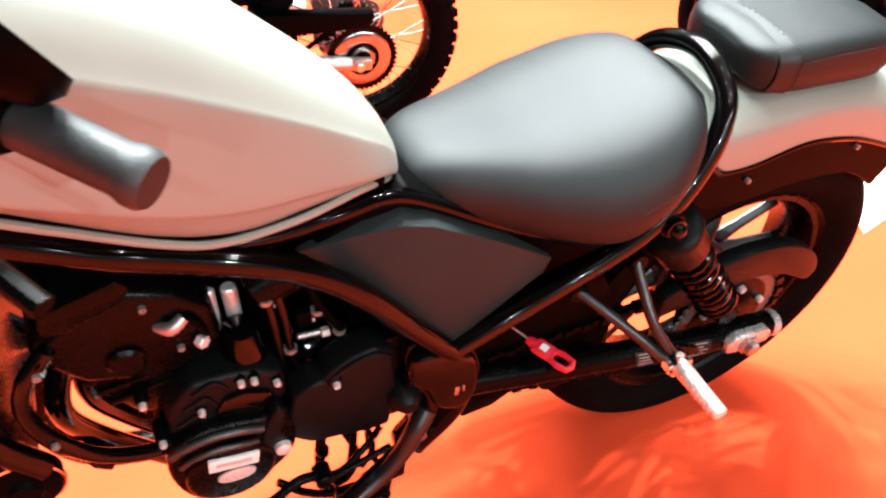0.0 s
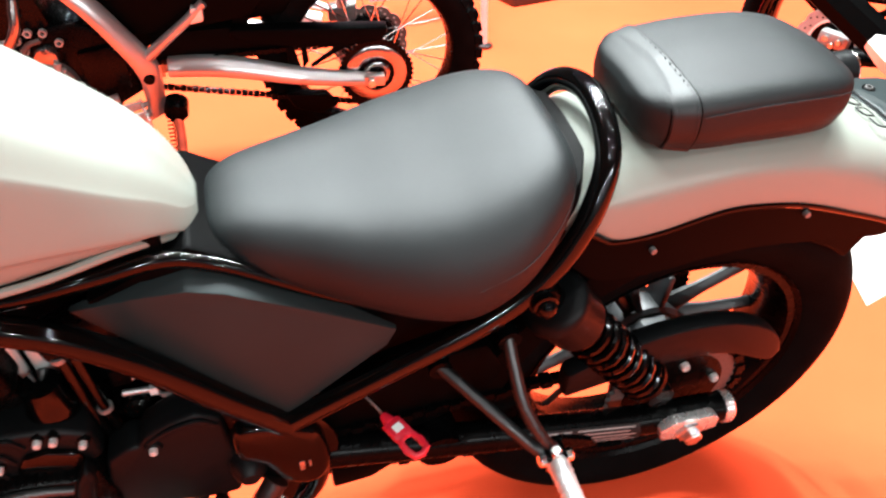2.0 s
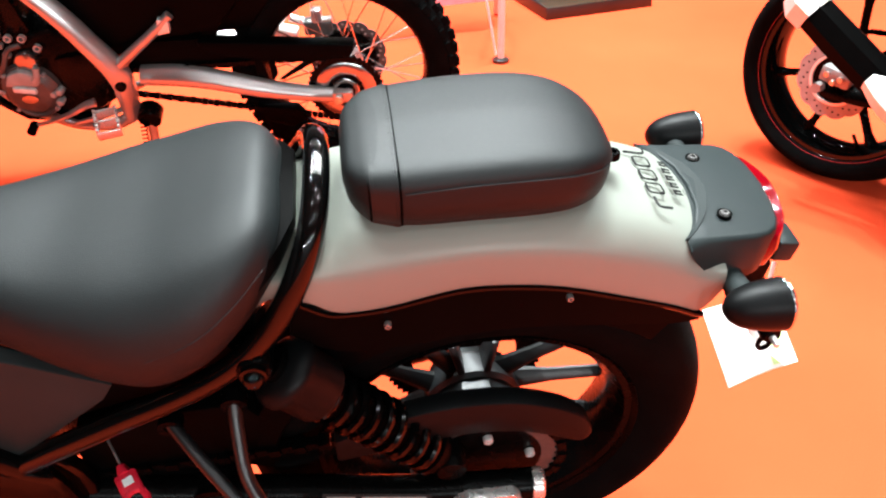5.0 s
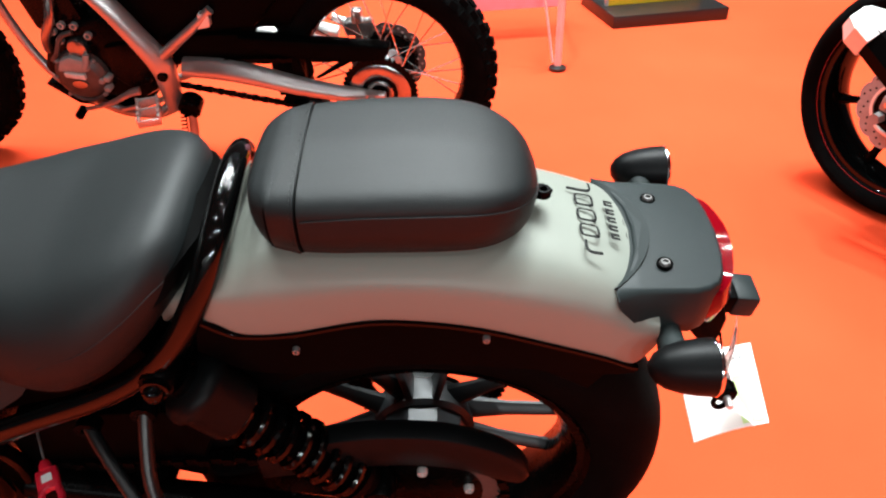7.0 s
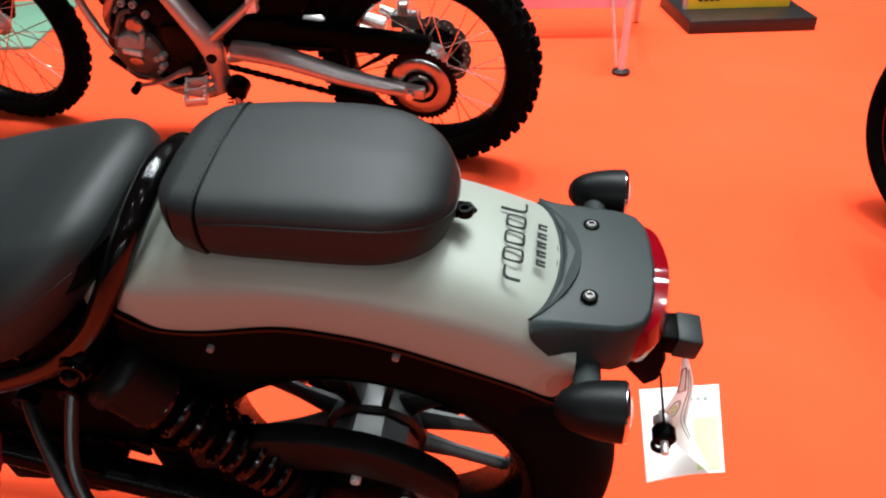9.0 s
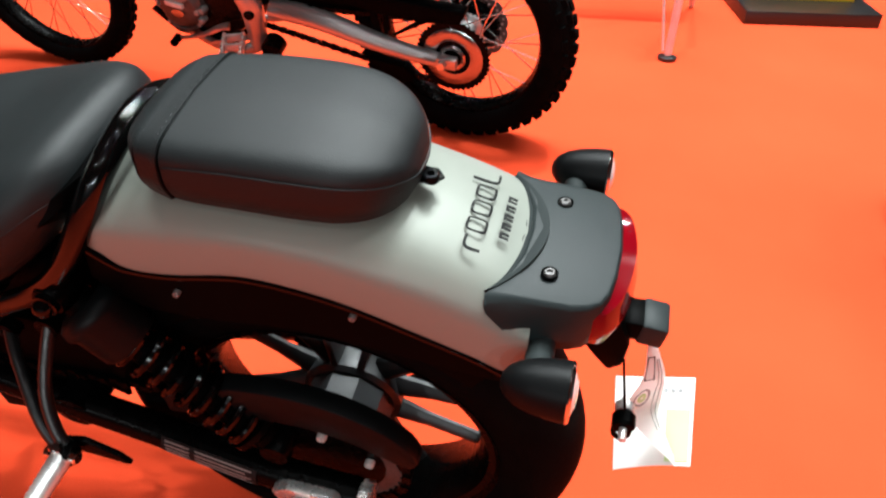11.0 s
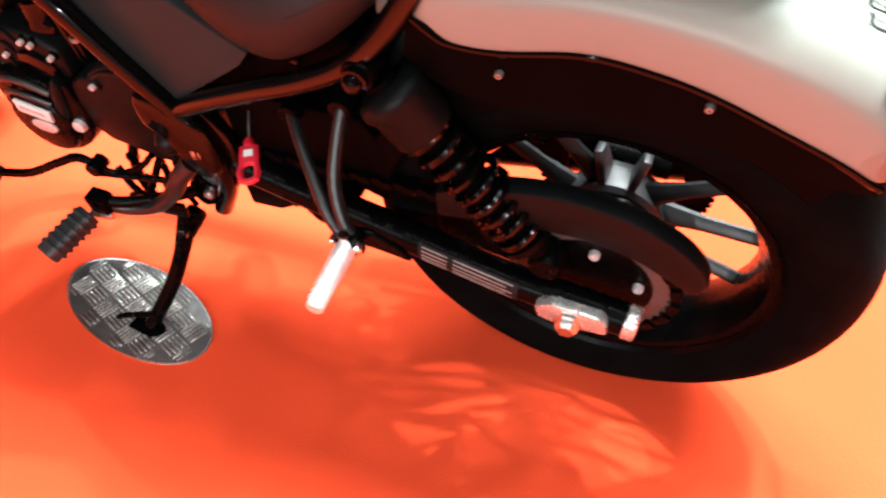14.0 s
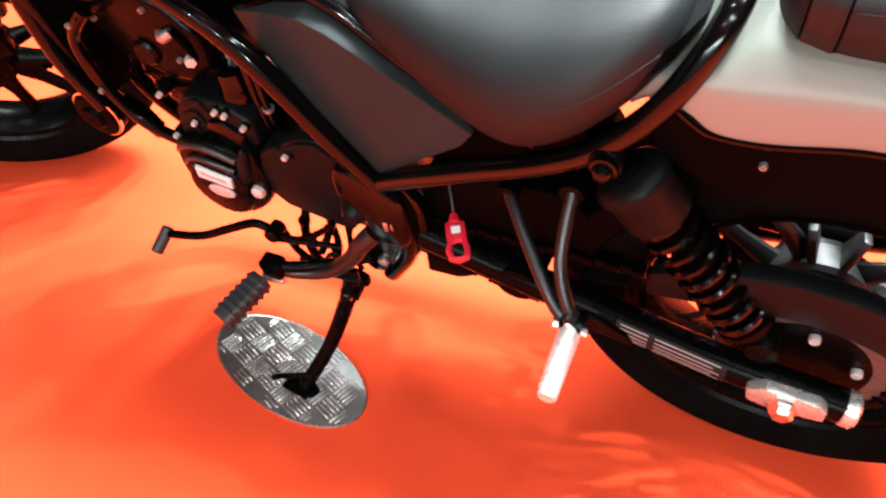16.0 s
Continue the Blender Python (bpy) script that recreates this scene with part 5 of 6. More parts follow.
def front_end(bike):
    """Front wheel, fork and handlebar, turned to the left lock."""
    p, q = V(-1.19, 0, 0.72), V(-1.115, 0, 0.93)
    lock = Matrix.Translation(p) @ Matrix.Rotation(radians(34), 4, (q - p).normalized()) @ Matrix.Translation(-p)
    lock = Matrix.Translation((-0.055, 0.145, 0)) @ lock

    def steered(ob):
        ob.matrix_basis = lock @ ob.matrix_basis
        return ob
    fw = wheel(bike, (-1.488, 0, 0.320), 0.320, 0.130, 0.203, 5, RUBBER, SATIN, "front_wheel", SATIN, hubr=0.05, halfhub=0.06, split=18, spoke_mat=SATIN)
    fw.matrix_basis = lock @ Matrix.Translation((-1.488, 0, 0.320))
    part("brake_disc", toothed(0.148, 0.10, 70, 0.0045, (0, 0.075, 0)), SATIN, fw)
    for s in (-1, 1):
        fk = steered(part("fork_leg", rod((-1.478, s * 0.098, 0.33), (-1.345, s * 0.098, 0.66), 0.027, 20, bevel=0.003), SATIN, bike, "black fork leg"))
        part("stanchion", rod((-1.345, s * 0.098, 0.66), (-1.20, s * 0.098, 1.02), 0.0205, 20), SATIN, fk)
    steered(part("front_mudguard", lathe_arc(0.345, 0.078, 0.06, radians(10), radians(150), (-1.488, 0, 0.320)), PLASTIC, bike))
    steered(part("caliper", box((-1.40, -0.085, 0.44), (0.06, 0.04, 0.09), 0.01), SATIN, bike))
    steered(part("brake_hose", tube([(-1.39, -0.09, 0.48), (-1.34, -0.13, 0.60), (-1.30, -0.12, 0.75), (-1.24, -0.10, 0.92)], 0.005, 8), PLASTIC, bike))
    steered(part("yoke", box((-1.24, 0, 0.93), (0.06, 0.24, 0.035), 0.008), SATIN, bike))
    steered(part("top_yoke", box((-1.195, 0, 1.02), (0.06, 0.24, 0.03), 0.008), SATIN, bike))
    steered(part("headlamp", lathe([(0, -0.09), (0.07, -0.08), (0.085, -0.05), (0.085, 0.02), (0.05, 0.07), (0, 0.075)], 32, "x", (-1.36, 0, 0.90)), PLASTIC, bike))
    back = lock.inverted()
    grips = [(q.x, -q.y, q.z) for q in (back @ V(-0.840, -0.309, 0.971), back @ V(-0.907, -0.248, 0.990))]
    ga, gb = V(*grips[0]), V(*grips[1])
    gc = gb + (gb - ga) * 0.6
    half = [(-1.172, 0, 1.058), (-1.17, 0.08, 1.055), (gc.x - 0.02, gc.y - 0.05, gc.z + 0.01), tuple(gc), tuple(gb), tuple(ga.lerp(gb, 0.2))]
    bar = steered(part("handlebar", tube([(x, -y, z) for x, y, z in half[:0:-1]] + half, 0.011, 12), GLOSS, bike,
                       "black handlebar turned to its left lock"))
    for s in (-1, 1):
        a, b = (V(x, s * y, z) for x, y, z in grips)
        d = (b - a).normalized()
        part("grip", tube([a, a + d * 0.004, a + d * 0.01, a + d * 0.016, b - d * 0.01, b], [0.0142, 0.0165, 0.0165, 0.0146, 0.0146, 0.0146], 20, 1), PEGRUBBER, bar, "grey-black rubber grip with a raised end")
        c = b + d * 0.012 + V(0.0, 0, 0.004)
        part("switch_housing", moved(lathe([(0, -0.034), (0.020, -0.032), (0.028, -0.022), (0.031, 0.0), (0.028, 0.026), (0.020, 0.036), (0, 0.038)], 26, "z"), aim(c, c + d)), PLASTIC, bar)
        if s < 0:
            mc = back @ V(-0.905, -0.262, 1.040)
            part("mirror", moved(lathe([(0, -0.020), (0.028, -0.018), (0.046, -0.008), (0.052, 0.004), (0.050, 0.012), (0, 0.012)], 30, "z"), Matrix.Translation(mc) @ Matrix.Rotation(radians(60), 4, "Y")), PLASTIC, bar, "black mirror back")
        part("lever", tube([c + V(-0.03, 0, 0), c + V(-0.055, s * 0.03, -0.004), c + V(-0.05, s * 0.12, -0.012)], 0.006, 8), SATIN, bar)


motorcycle()


# floor, and unseen dark walls and ceiling added to keep reflections dark
def slab(name, c, s, mat, label, kind="structure", category=""):
    ob = part(name, box(c, s, 0), mat)
    return tagged(ob, label, category or name, kind=kind)


slab("floor", (0, 0, -0.05), (24, 24, 0.1), CARPET, "orange-red exhibition carpet laid over the hall floor", category="floor")
slab("wall_north", (0, 12.1, 3.5), (24.4, 0.2, 7.2), WALLGREY, "unseen charcoal hall wall added to darken reflections", category="wall")
slab("wall_south", (0, -12.1, 3.5), (24.4, 0.2, 7.2), WALLGREY, "unseen charcoal hall wall added to darken reflections", category="wall")
slab("wall_east", (12.1, 0, 3.5), (0.2, 24, 7.2), WALLGREY, "unseen charcoal hall wall added to darken reflections", category="wall")
slab("wall_west", (-12.1, 0, 3.5), (0.2, 24, 7.2), WALLGREY, "unseen charcoal hall wall added to darken reflections", category="wall")
slab("ceiling", (0, 0, 7.2), (24.4, 24.4, 0.2), WALLGREY, "unseen charcoal hall ceiling added to darken reflections", category="ceiling")


# oval tread plate under the side stand
def floor_plate():
    root = thing("tread_plate", "oval aluminium tread plate on the carpet under the stand", "floor plate", pose(-0.741, -0.225, 0.0, 0, 0, -14.5))
    a, b = 0.163, 0.081
    n = 64
    bm = bmesh.new()
    pts = [(a * math.cos(2 * math.pi * i / n), b * math.sin(2 * math.pi * i / n)) for i in range(n)]
    part("plate", prism(pts, 0.0005, 0.004, "xy", 0.001), PLATE, root, "bright aluminium plate")
    bars = bmesh.new()
    c = 0.038
    turn = radians(-8)
    for i in range(-8, 9):
        for j in range(-6, 7):
            q = Vector((math.cos(turn) * i * c - math.sin(turn) * j * c, math.sin(turn) * i * c + math.cos(turn) * j * c))
            al = turn + (0 if (i + j) % 2 else math.pi / 2)
            d = Vector((math.cos(al), math.sin(al)))
            e = Vector((-d.y, d.x))
            for k in range(5):
                p = q + e * (k - 2) * 0.0073
                for cut in (1.0, 0.8, 0.6, 0.42):
                    ends = [p - d * 0.0178 * cut, p + d * 0.0178 * cut]
                    if all((v.x / (a - 0.003)) ** 2 + (v.y / (b - 0.003)) ** 2 < 1 for v in ends):
                        f = [p - d * (0.0178 * cut - 0.0038), p + d * (0.0178 * cut - 0.0038)]
                        tube([V(ends[0].x, ends[0].y, 0.0035), V(f[0].x, f[0].y, 0.0046), V(f[1].x, f[1].y, 0.0046), V(ends[1].x, ends[1].y, 0.0035)], [0.0008, 0.0022, 0.0022, 0.0008], 6, 1, bm=bars)
                        break
    part("tread_pattern", bars, TREAD, root)
    part("rolled_edge", tube([(a * math.cos(2 * math.pi * i / n), b * math.sin(2 * math.pi * i / n), 0.003) for i in range(n)], 0.0022, 6, 1, closed=True), TREAD, root)
    return root


floor_plate()

# red tag on its wire, hanging beside the frame
LEANM = pose(0, 0, 0, LEAN, 0, 0)


def red_tag():
    root = thing("red_tag", "red plastic tag on a thin wire hanging beside the frame", "tag", LEANM)
    neck, end = V(-0.434, -0.130, 0.474), V(-0.404, -0.184, 0.472)
    z = (end - neck).normalized()
    y = (V(0, 0, 1) - z * z.z).normalized()
    x = y.cross(z)
    m = Matrix(((x.x, y.x, z.x, neck.x), (x.y, y.y, z.y, neck.y), (x.z, y.z, z.z, neck.z), (0, 0, 0, 1)))
    part("wire", tube([(-0.458, -0.088, 0.477), (-0.446, -0.108, 0.478), (-0.432, -0.133, 0.474)], 0.0014, 8), DULL, root)
    part("neck", moved(lathe([(0, -0.004), (0.005, -0.003), (0.007, 0.004), (0.007, 0.010), (0, 0.011)], 14, "z"), m), REDTAG, root)
    part("body", moved(box((0, 0, 0.022), (0.024, 0.008, 0.028), 0.003), m), REDTAG, root)
    part("end_loop", moved(tube([(-0.0085, 0, 0.036), (0.0085, 0, 0.036), (0.0085, 0, 0.060), (-0.0085, 0, 0.060)], 0.0042, 8, 2, closed=True), m), REDTAG, root, "square red loop")
    part("print", moved(box((0, 0.0042, 0.022), (0.011, 0.0012, 0.010), 0), m), STICKER, root)


red_tag()


def paper_sheet():
    root = thing("paper_sheet", "white printed paper sheet hanging from the plate bracket", "paper", LEANM)
    bl, br_, tr = V(0.350, -0.041, 0.354), V(0.432, -0.046, 0.408), V(0.430, 0.057, 0.440)
    tl = bl + tr - br_ + V(-0.01, 0, 0.02)
    bm = bmesh.new()
    n = 8
    g = []
    for i in range(n + 1):
        row = []
        for j in range(n + 1):
            u, v = i / n, j / n
            p = bl.lerp(br_, u).lerp(tl.lerp(tr, u), v)
            p.z += 0.006 * math.sin(math.pi * u) * (1 - v)
            row.append(p)
        g.append(row)
    top = [[bm.verts.new(p) for p in r] for r in g]
    low = [[bm.verts.new(p - V(0, 0, 0.0006)) for p in r] for r in g]
    for i in range(n):
        for j in range(n):
            bm.faces.new((top[i][j], top[i + 1][j], top[i + 1][j + 1], top[i][j + 1]))
            bm.faces.new((low[i][j], low[i][j + 1], low[i + 1][j + 1], low[i + 1][j]))
    for k in range(n):
        bm.faces.new((top[k][0], low[k][0], low[k + 1][0], top[k + 1][0]))
        bm.faces.new((top[k][n], top[k + 1][n], low[k + 1][n], low[k][n]))
        bm.faces.new((top[0][k], top[0][k + 1], low[0][k + 1], low[0][k]))
        bm.faces.new((top[n][k], low[n][k], low[n][k + 1], top[n][k + 1]))
    part("sheet", bm, PAPER, root)

    def spot(u, v, lift):
        p = bl.lerp(br_, u).lerp(tl.lerp(tr, u), v)
        p.z += 0.006 * math.sin(math.pi * u) * (1 - v) + lift
        return p

    def patch(name, u0, u1, v0, v1, mat):
        loops = [[spot(u0 + (u1 - u0) * k / 6, v, h) for v, h in ((v0, 0.0012), (v1, 0.0012), (v1, 0.0004), (v0, 0.0004))] for k in range(7)]
        part(name, rings(bmesh.new(), loops), mat, root)
    patch("green_print", 0.66, 0.96, 0.04, 0.62, GREENINK)
    for k in range(3):
        patch("print_bar", 0.62 + 0.09 * k, 0.67 + 0.09 * k, 0.82, 0.86, GREYINK)
    # upper part, folded up to the bracket
    left = [V(0.350, -0.026, 0.592), V(0.355, -0.026, 0.534), V(0.346, -0.030, 0.478), V(0.368, -0.034, 0.443), V(0.417, -0.0448, 0.3985)]
    right = [V(0.362, -0.004, 0.570), V(0.385, 0.014, 0.492), V(0.390, 0.014, 0.440), V(0.392, 0.000, 0.424), V(0.4185, -0.0440, 0.3995)]
    la, ra = spline(left, 5), spline(right, 5)
    back = V(0, 0.0008, 0)
    part("folded_sheet", rings(bmesh.new(), [[a, b, b + back, a + back] for a, b in zip(la, ra)]), THINPAPER, root)

    def on_fold(t, f, lift=0.0012):
        k = min(int(t * 20), 19)
        g = t * 20 - k
        return la[k].lerp(la[k + 1], g).lerp(ra[k].lerp(ra[k + 1], g), f) - V(0, lift, 0)
    ring = [on_fold(0.42 + 0.075 * math.sin(k * math.pi / 8), 0.36 + 0.20 * math.cos(k * math.pi / 8)) for k in range(16)]
    part("ring_print", tube(ring, 0.0016, 6, 1, closed=True, flat=0.5), GREYINK, root)
    spot_ring = [on_fold(0.42 + 0.03 * math.sin(k * math.pi / 6), 0.36 + 0.08 * math.cos(k * math.pi / 6)) for k in range(12)]
    part("spot_print", tube(spot_ring, 0.0022, 6, 1, closed=True, flat=0.5), GREENINK, root)
    frame_line = [on_fold(t, f) for t, f in ((0.08, 0.15), (0.08, 0.6), (0.26, 0.5), (0.26, 0.1))]
    part("frame_print", tube(frame_line, 0.0007, 6, 1, closed=True), DECAL, root)
    for f in (0.72, 0.86):
        part("line_print", tube([on_fold(t / 10, f) for t in range(1, 9)], 0.0006, 6, 1), GREYINK, root)


paper_sheet()


# ---- other motorcycles
def knobbly(parent, at, R, width, rimr, name):
    root = part(name, tyre_body(R - 0.012, width, rimr, 0.7), RUBBER, parent, "black knobbly tyre on a spoked wheel")
    root.location = at
    kb = bmesh.new()
    n = 46
    for i in range(n):
        a = 2 * math.pi * i / n
        for k, (yy, dr) in enumerate([(-0.40, 0.022), (-0.16, 0.006), (0.10, 0.006), (0.36, 0.018)]):
            an = a + (0.5 if k % 2 else 0) * 2 * math.pi / n
            m = Matrix.Rotation(-an, 4, "Y") @ Matrix.Translation((R - dr - 0.009, yy * width, 0)) @ Matrix.Rotation(-yy * 1.3, 4, "Z")
            box((0, 0, 0), (0.016, width * 0.17, 0.024), 0, m, kb)
    part("tread", kb, RUBBER, root)
    w = width * 0.28
    part("rim", lathe([(rimr + 0.006, -w), (rimr - 0.006, -w), (rimr - 0.014, -w * 0.4), (rimr - 0.014, w * 0.4), (rimr - 0.006, w), (rimr + 0.006, w), (rimr + 0.002, 0)], 64, shut=True), SATIN, root, "black spoked rim")
    part("hub", lathe([(0, -0.07), (0.02, -0.07), (0.022, -0.045), (0.045, -0.04), (0.045, -0.032), (0.03, -0.025), (0.03, 0.025), (0.045, 0.032), (0.045, 0.04), (0.022, 0.045), (0.02, 0.07), (0, 0.07)], 28), DULL, root)
    for i in range(32):
        a = 2 * math.pi * i / 32
        s = -1 if i % 2 else 1
        sw = (1 if (i // 2) % 2 else -1) * 0.55
        p0 = V(0.042 * math.cos(a + sw * 2), s * 0.036, 0.042 * math.sin(a + sw * 2))
        p1 = V((rimr - 0.01) * math.cos(a), s * 0.006, (rimr - 0.01) * math.sin(a))
        part("spoke", rod(p0, p1, 0.0018, 5), SPOKE, root)
    return root


def trail_bike():
    bike = thing("trail_motorcycle", "black trail motorcycle with pale silver frame on its side stand", "motorcycle", pose(-0.161, 1.383, 0, 10.1, 0, -5.2) @ Matrix.Scale(1.027, 4))
    R = 0.326
    rw = knobbly(bike, (0.014, 0, R), R, 0.115, 0.232, "rear_wheel")
    part("sprocket", toothed(0.102, 0.082, 42, 0.006, (0.000, -0.098, -0.012)), SATIN, rw, "black toothed sprocket")
    part("sprocket_ring", lathe([(0.050, -0.104), (0.058, -0.107), (0.080, -0.105), (0.085, -0.101), (0.050, -0.098)], 40, "y", (0.000, 0, -0.012), shut=True), BRONZE, rw, "polished steel sprocket ring")
    part("inner_ring", lathe([(0.026, -0.108), (0.034, -0.110), (0.038, -0.106), (0.026, -0.102)], 30, "y", (0.000, 0, -0.012), shut=True), BRONZE, rw)
    part("sprocket_carrier", lathe([(0, -0.100), (0.03, -0.100), (0.075, -0.094), (0.075, -0.085), (0.04, -0.06), (0, -0.055)], 28, "y", (-0.006, 0, -0.012)), SATIN, rw)
    dk = part("brake_disc", wave_disc(0.108, 0.080, 14, 0.004, 0.004, (0, 0.062, 0)), DARKCASE, rw, "dark drilled wave brake disc")
    hb = bmesh.new()
    for k in range(42):
        a = 2 * math.pi * k / 42
        q = (0.088, 0.095, 0.101)[k % 3]
        lathe([(0, 0.0592), (0.0036, 0.0592), (0.0036, 0.0602), (0, 0.0602)], 8, "y", (q * math.cos(a), 0, q * math.sin(a)), hb)
    part("drilling", hb, DISC, dk)
    part("disc_carrier", lathe([(0.03, 0.06), (0.09, 0.06), (0.09, 0.064), (0.03, 0.064)], 24, shut=True), SATIN, rw)
    knobbly(bike, (-1.43, 0, 0.335), 0.335, 0.09, 0.265, "front_wheel")
    for s in (-1, 1):
        arm = part("swing_arm", tube([(0.030, s * 0.122, R - 0.016), (-0.05, s * 0.122, R - 0.010), (-0.20, s * 0.118, R + 0.012), (-0.38, s * 0.108, R + 0.050), (-0.53, s * 0.095, R + 0.056)], [0.017, 0.021, 0.026, 0.031, 0.03], 12, 4, flat=0.62), PALEFRAME, bike,
                   "pale silver swing arm")
        part("axle_block", box((0.006, s * 0.128, R - 0.014), (0.055, 0.024, 0.032), 0.004), PALEFRAME, arm)
        part("axle_nut", lathe([(0, -0.155), (0.012, -0.155), (0.014, -0.151), (0.014, -0.14), (0, -0.14)], 6, "y", (-0.004, 0, R - 0.013)) if s < 0 else rod((0, 0.1, R), (0, 0.12, R), 0.014), ALLOY, arm)
        part("frame_spar", tube([(-0.585, s * 0.110, 0.255), (-0.578, s * 0.118, 0.33), (-0.580, s * 0.122, 0.40), (-0.625, s * 0.125, 0.49), (-0.70, s * 0.120, 0.60), (-0.86, s * 0.09, 0.75), (-1.02, s * 0.05, 0.86)], [0.026, 0.030, 0.034, 0.030, 0.028, 0.028, 0.03], 12, 5, flat=0.6),
             PALEFRAME, bike, "pale silver perimeter frame")
        part("subframe", tube([(-0.585, s * 0.118, 0.415), (-0.52, s * 0.115, 0.465), (-0.455, s * 0.113, 0.515), (-0.408, s * 0.11, 0.556)], [0.016, 0.014, 0.0125, 0.012], 10), PALEFRAME, bike)
        part("cradle", tube([(-0.590, s * 0.105, 0.250), (-0.66, s * 0.100, 0.225), (-0.78, s * 0.09, 0.235), (-0.92, s * 0.075, 0.32), (-1.00, s * 0.06, 0.46), (-1.05, s * 0.05, 0.70)], 0.0125, 10), PALEFRAME, bike)
        part("fork_leg", rod((-1.43, s * 0.085, 0.335), (-1.18, s * 0.085, 0.90), 0.025, 16), SATIN, bike)
    part("frame_bolt", lathe([(0, -0.150), (0.012, -0.150), (0.015, -0.146), (0.015, -0.13), (0, -0.13)], 14, "y", (-0.578, 0, 0.375)), SATIN, bike)
    part("chain_guard", prism([(-0.36, 0.475), (-0.26, 0.470), (0.050, 0.451), (0.048, 0.436), (0.034, 0.413), (-0.070, 0.404), (-0.13, 0.408), (-0.20, 0.412), (-0.32, 0.435), (-0.36, 0.455)], -0.105, -0.060, "xz", 0.006), PLASTIC, bike, "long black chain guard")
    for web in ([(-0.222, 0.415), (-0.204, 0.415), (-0.190, 0.350), (-0.222, 0.340)], [(-0.184, 0.412), (-0.170, 0.412), (-0.166, 0.366), (-0.184, 0.345)], [(-0.080, 0.408), (-0.050, 0.408), (-0.150, 0.352), (-0.165, 0.350)]):
        part("guard_web", prism(web, -0.100, -0.084, "xz", 0.003), PLASTIC, bike)
    ch = bmesh.new()
    for i, (x, z, an) in enumerate(chain_path((-0.60, 0.360), 0.032, (-0.006, R - 0.012), 0.097, 0.016)):
        box((x, -0.090, z), (0.015, 0.011 if i % 2 else 0.016, 0.012), 0, Matrix.Rotation(-an, 4, "Y"), ch)
    part("drive_chain", ch, SATIN, bike)
    part("chain_guide", prism([(-0.24, 0.272), (-0.13, 0.262), (-0.10, 0.225), (-0.15, 0.200), (-0.22, 0.225)], -0.105, -0.07, "xz", 0.004), PLASTIC, bike)
    # engine
    case = part("crankcase", prism([(-0.96, 0.35), (-0.90, 0.48), (-0.74, 0.52), (-0.61, 0.46), (-0.60, 0.31), (-0.70, 0.255), (-0.88, 0.27)], -0.085, 0.09, "xz", 0.02), ENGINE, bike, "black and grey engine")
    part("generator_cover", lathe([(0, -0.118), (0.052, -0.117), (0.060, -0.113), (0.066, -0.105), (0.076, -0.100), (0.080, -0.085)], 32, "y", (-0.838, 0, 0.345)), DARKCASE, case, "grey cast generator cover")
    part("cover_step", prism([(-0.890, 0.372), (-0.872, 0.408), (-0.838, 0.418), (-0.800, 0.405), (-0.792, 0.380), (-0.812, 0.368), (-0.850, 0.372)], -0.124, -0.095, "xz", 0.006), DISC, case, "pale machined step")
    part("cover_badge", prism([(-0.868, 0.374), (-0.812, 0.366), (-0.812, 0.352), (-0.868, 0.360)], -0.130, -0.116, "xz", 0.001), STICKER, case)
    oval = [(-0.838 + 0.022 * math.cos(2 * math.pi * k / 24), 0.333 + 0.013 * math.sin(2 * math.pi * k / 24)) for k in range(24)]
    part("oval_badge", prism(oval, -0.124, -0.116, "xz", 0.001), BRONZE, case)
    part("upper_window", prism([(-0.846, 0.440), (-0.832, 0.462), (-0.806, 0.466), (-0.788, 0.446), (-0.786, 0.416), (-0.812, 0.410), (-0.840, 0.418)], -0.112, -0.085, "xz", 0.006), BRONZE, case, "polished upper cover")
    part("cover_ridge", tube([(-0.790, -0.118, 0.425), (-0.796, -0.122, 0.402), (-0.806, -0.122, 0.388)], 0.009, 10), DISC, case)
    part("cover_rib", tube([(-0.905, -0.098, 0.395), (-0.880, -0.108, 0.420), (-0.850, -0.106, 0.470), (-0.815, -0.100, 0.482)], 0.007, 8), DARKCASE, case)
    part("cover_rib", tube([(-0.900, -0.098, 0.330), (-0.872, -0.108, 0.288), (-0.825, -0.110, 0.276), (-0.785, -0.100, 0.292)], 0.007, 8), DARKCASE, case)
    for x, z in ((-0.779, 0.338), (-0.770, 0.312), (-0.760, 0.345)):
        part("oil_plug", lathe([(0, -0.116), (0.007, -0.116), (0.010, -0.112), (0.010, -0.090), (0, -0.090)], 16, "y", (x, 0, z)), DISC, case)
    for x, z in ((-0.870, 0.482), (-0.840, 0.500), (-0.805, 0.498), (-0.860, 0.455), (-0.775, 0.470)):
        part("hose_clip", lathe([(0.006, -0.102), (0.010, -0.102), (0.010, -0.09), (0.006, -0.09)], 14, "y", (x, 0, z), shut=True), DISC, case)
    part("radiator_hose", tube([(-0.915, -0.08, 0.42), (-0.890, -0.105, 0.47), (-0.860, -0.105, 0.52), (-0.850, -0.08, 0.58)], 0.014, 10), BRONZE, case)
    part("sprocket_shield", prism([(-0.745, 0.44), (-0.66, 0.455), (-0.625, 0.41), (-0.635, 0.33), (-0.70, 0.31), (-0.745, 0.35)], -0.105, -0.085, "xz", 0.008), ENGINE, case)
    for k in range(8):
        a = 2 * math.pi * k / 8
        bolt(case, (-0.838 + 0.074 * math.cos(a), -0.100, 0.345 + 0.074 * math.sin(a)), 0.006, DISC, h=0.010)
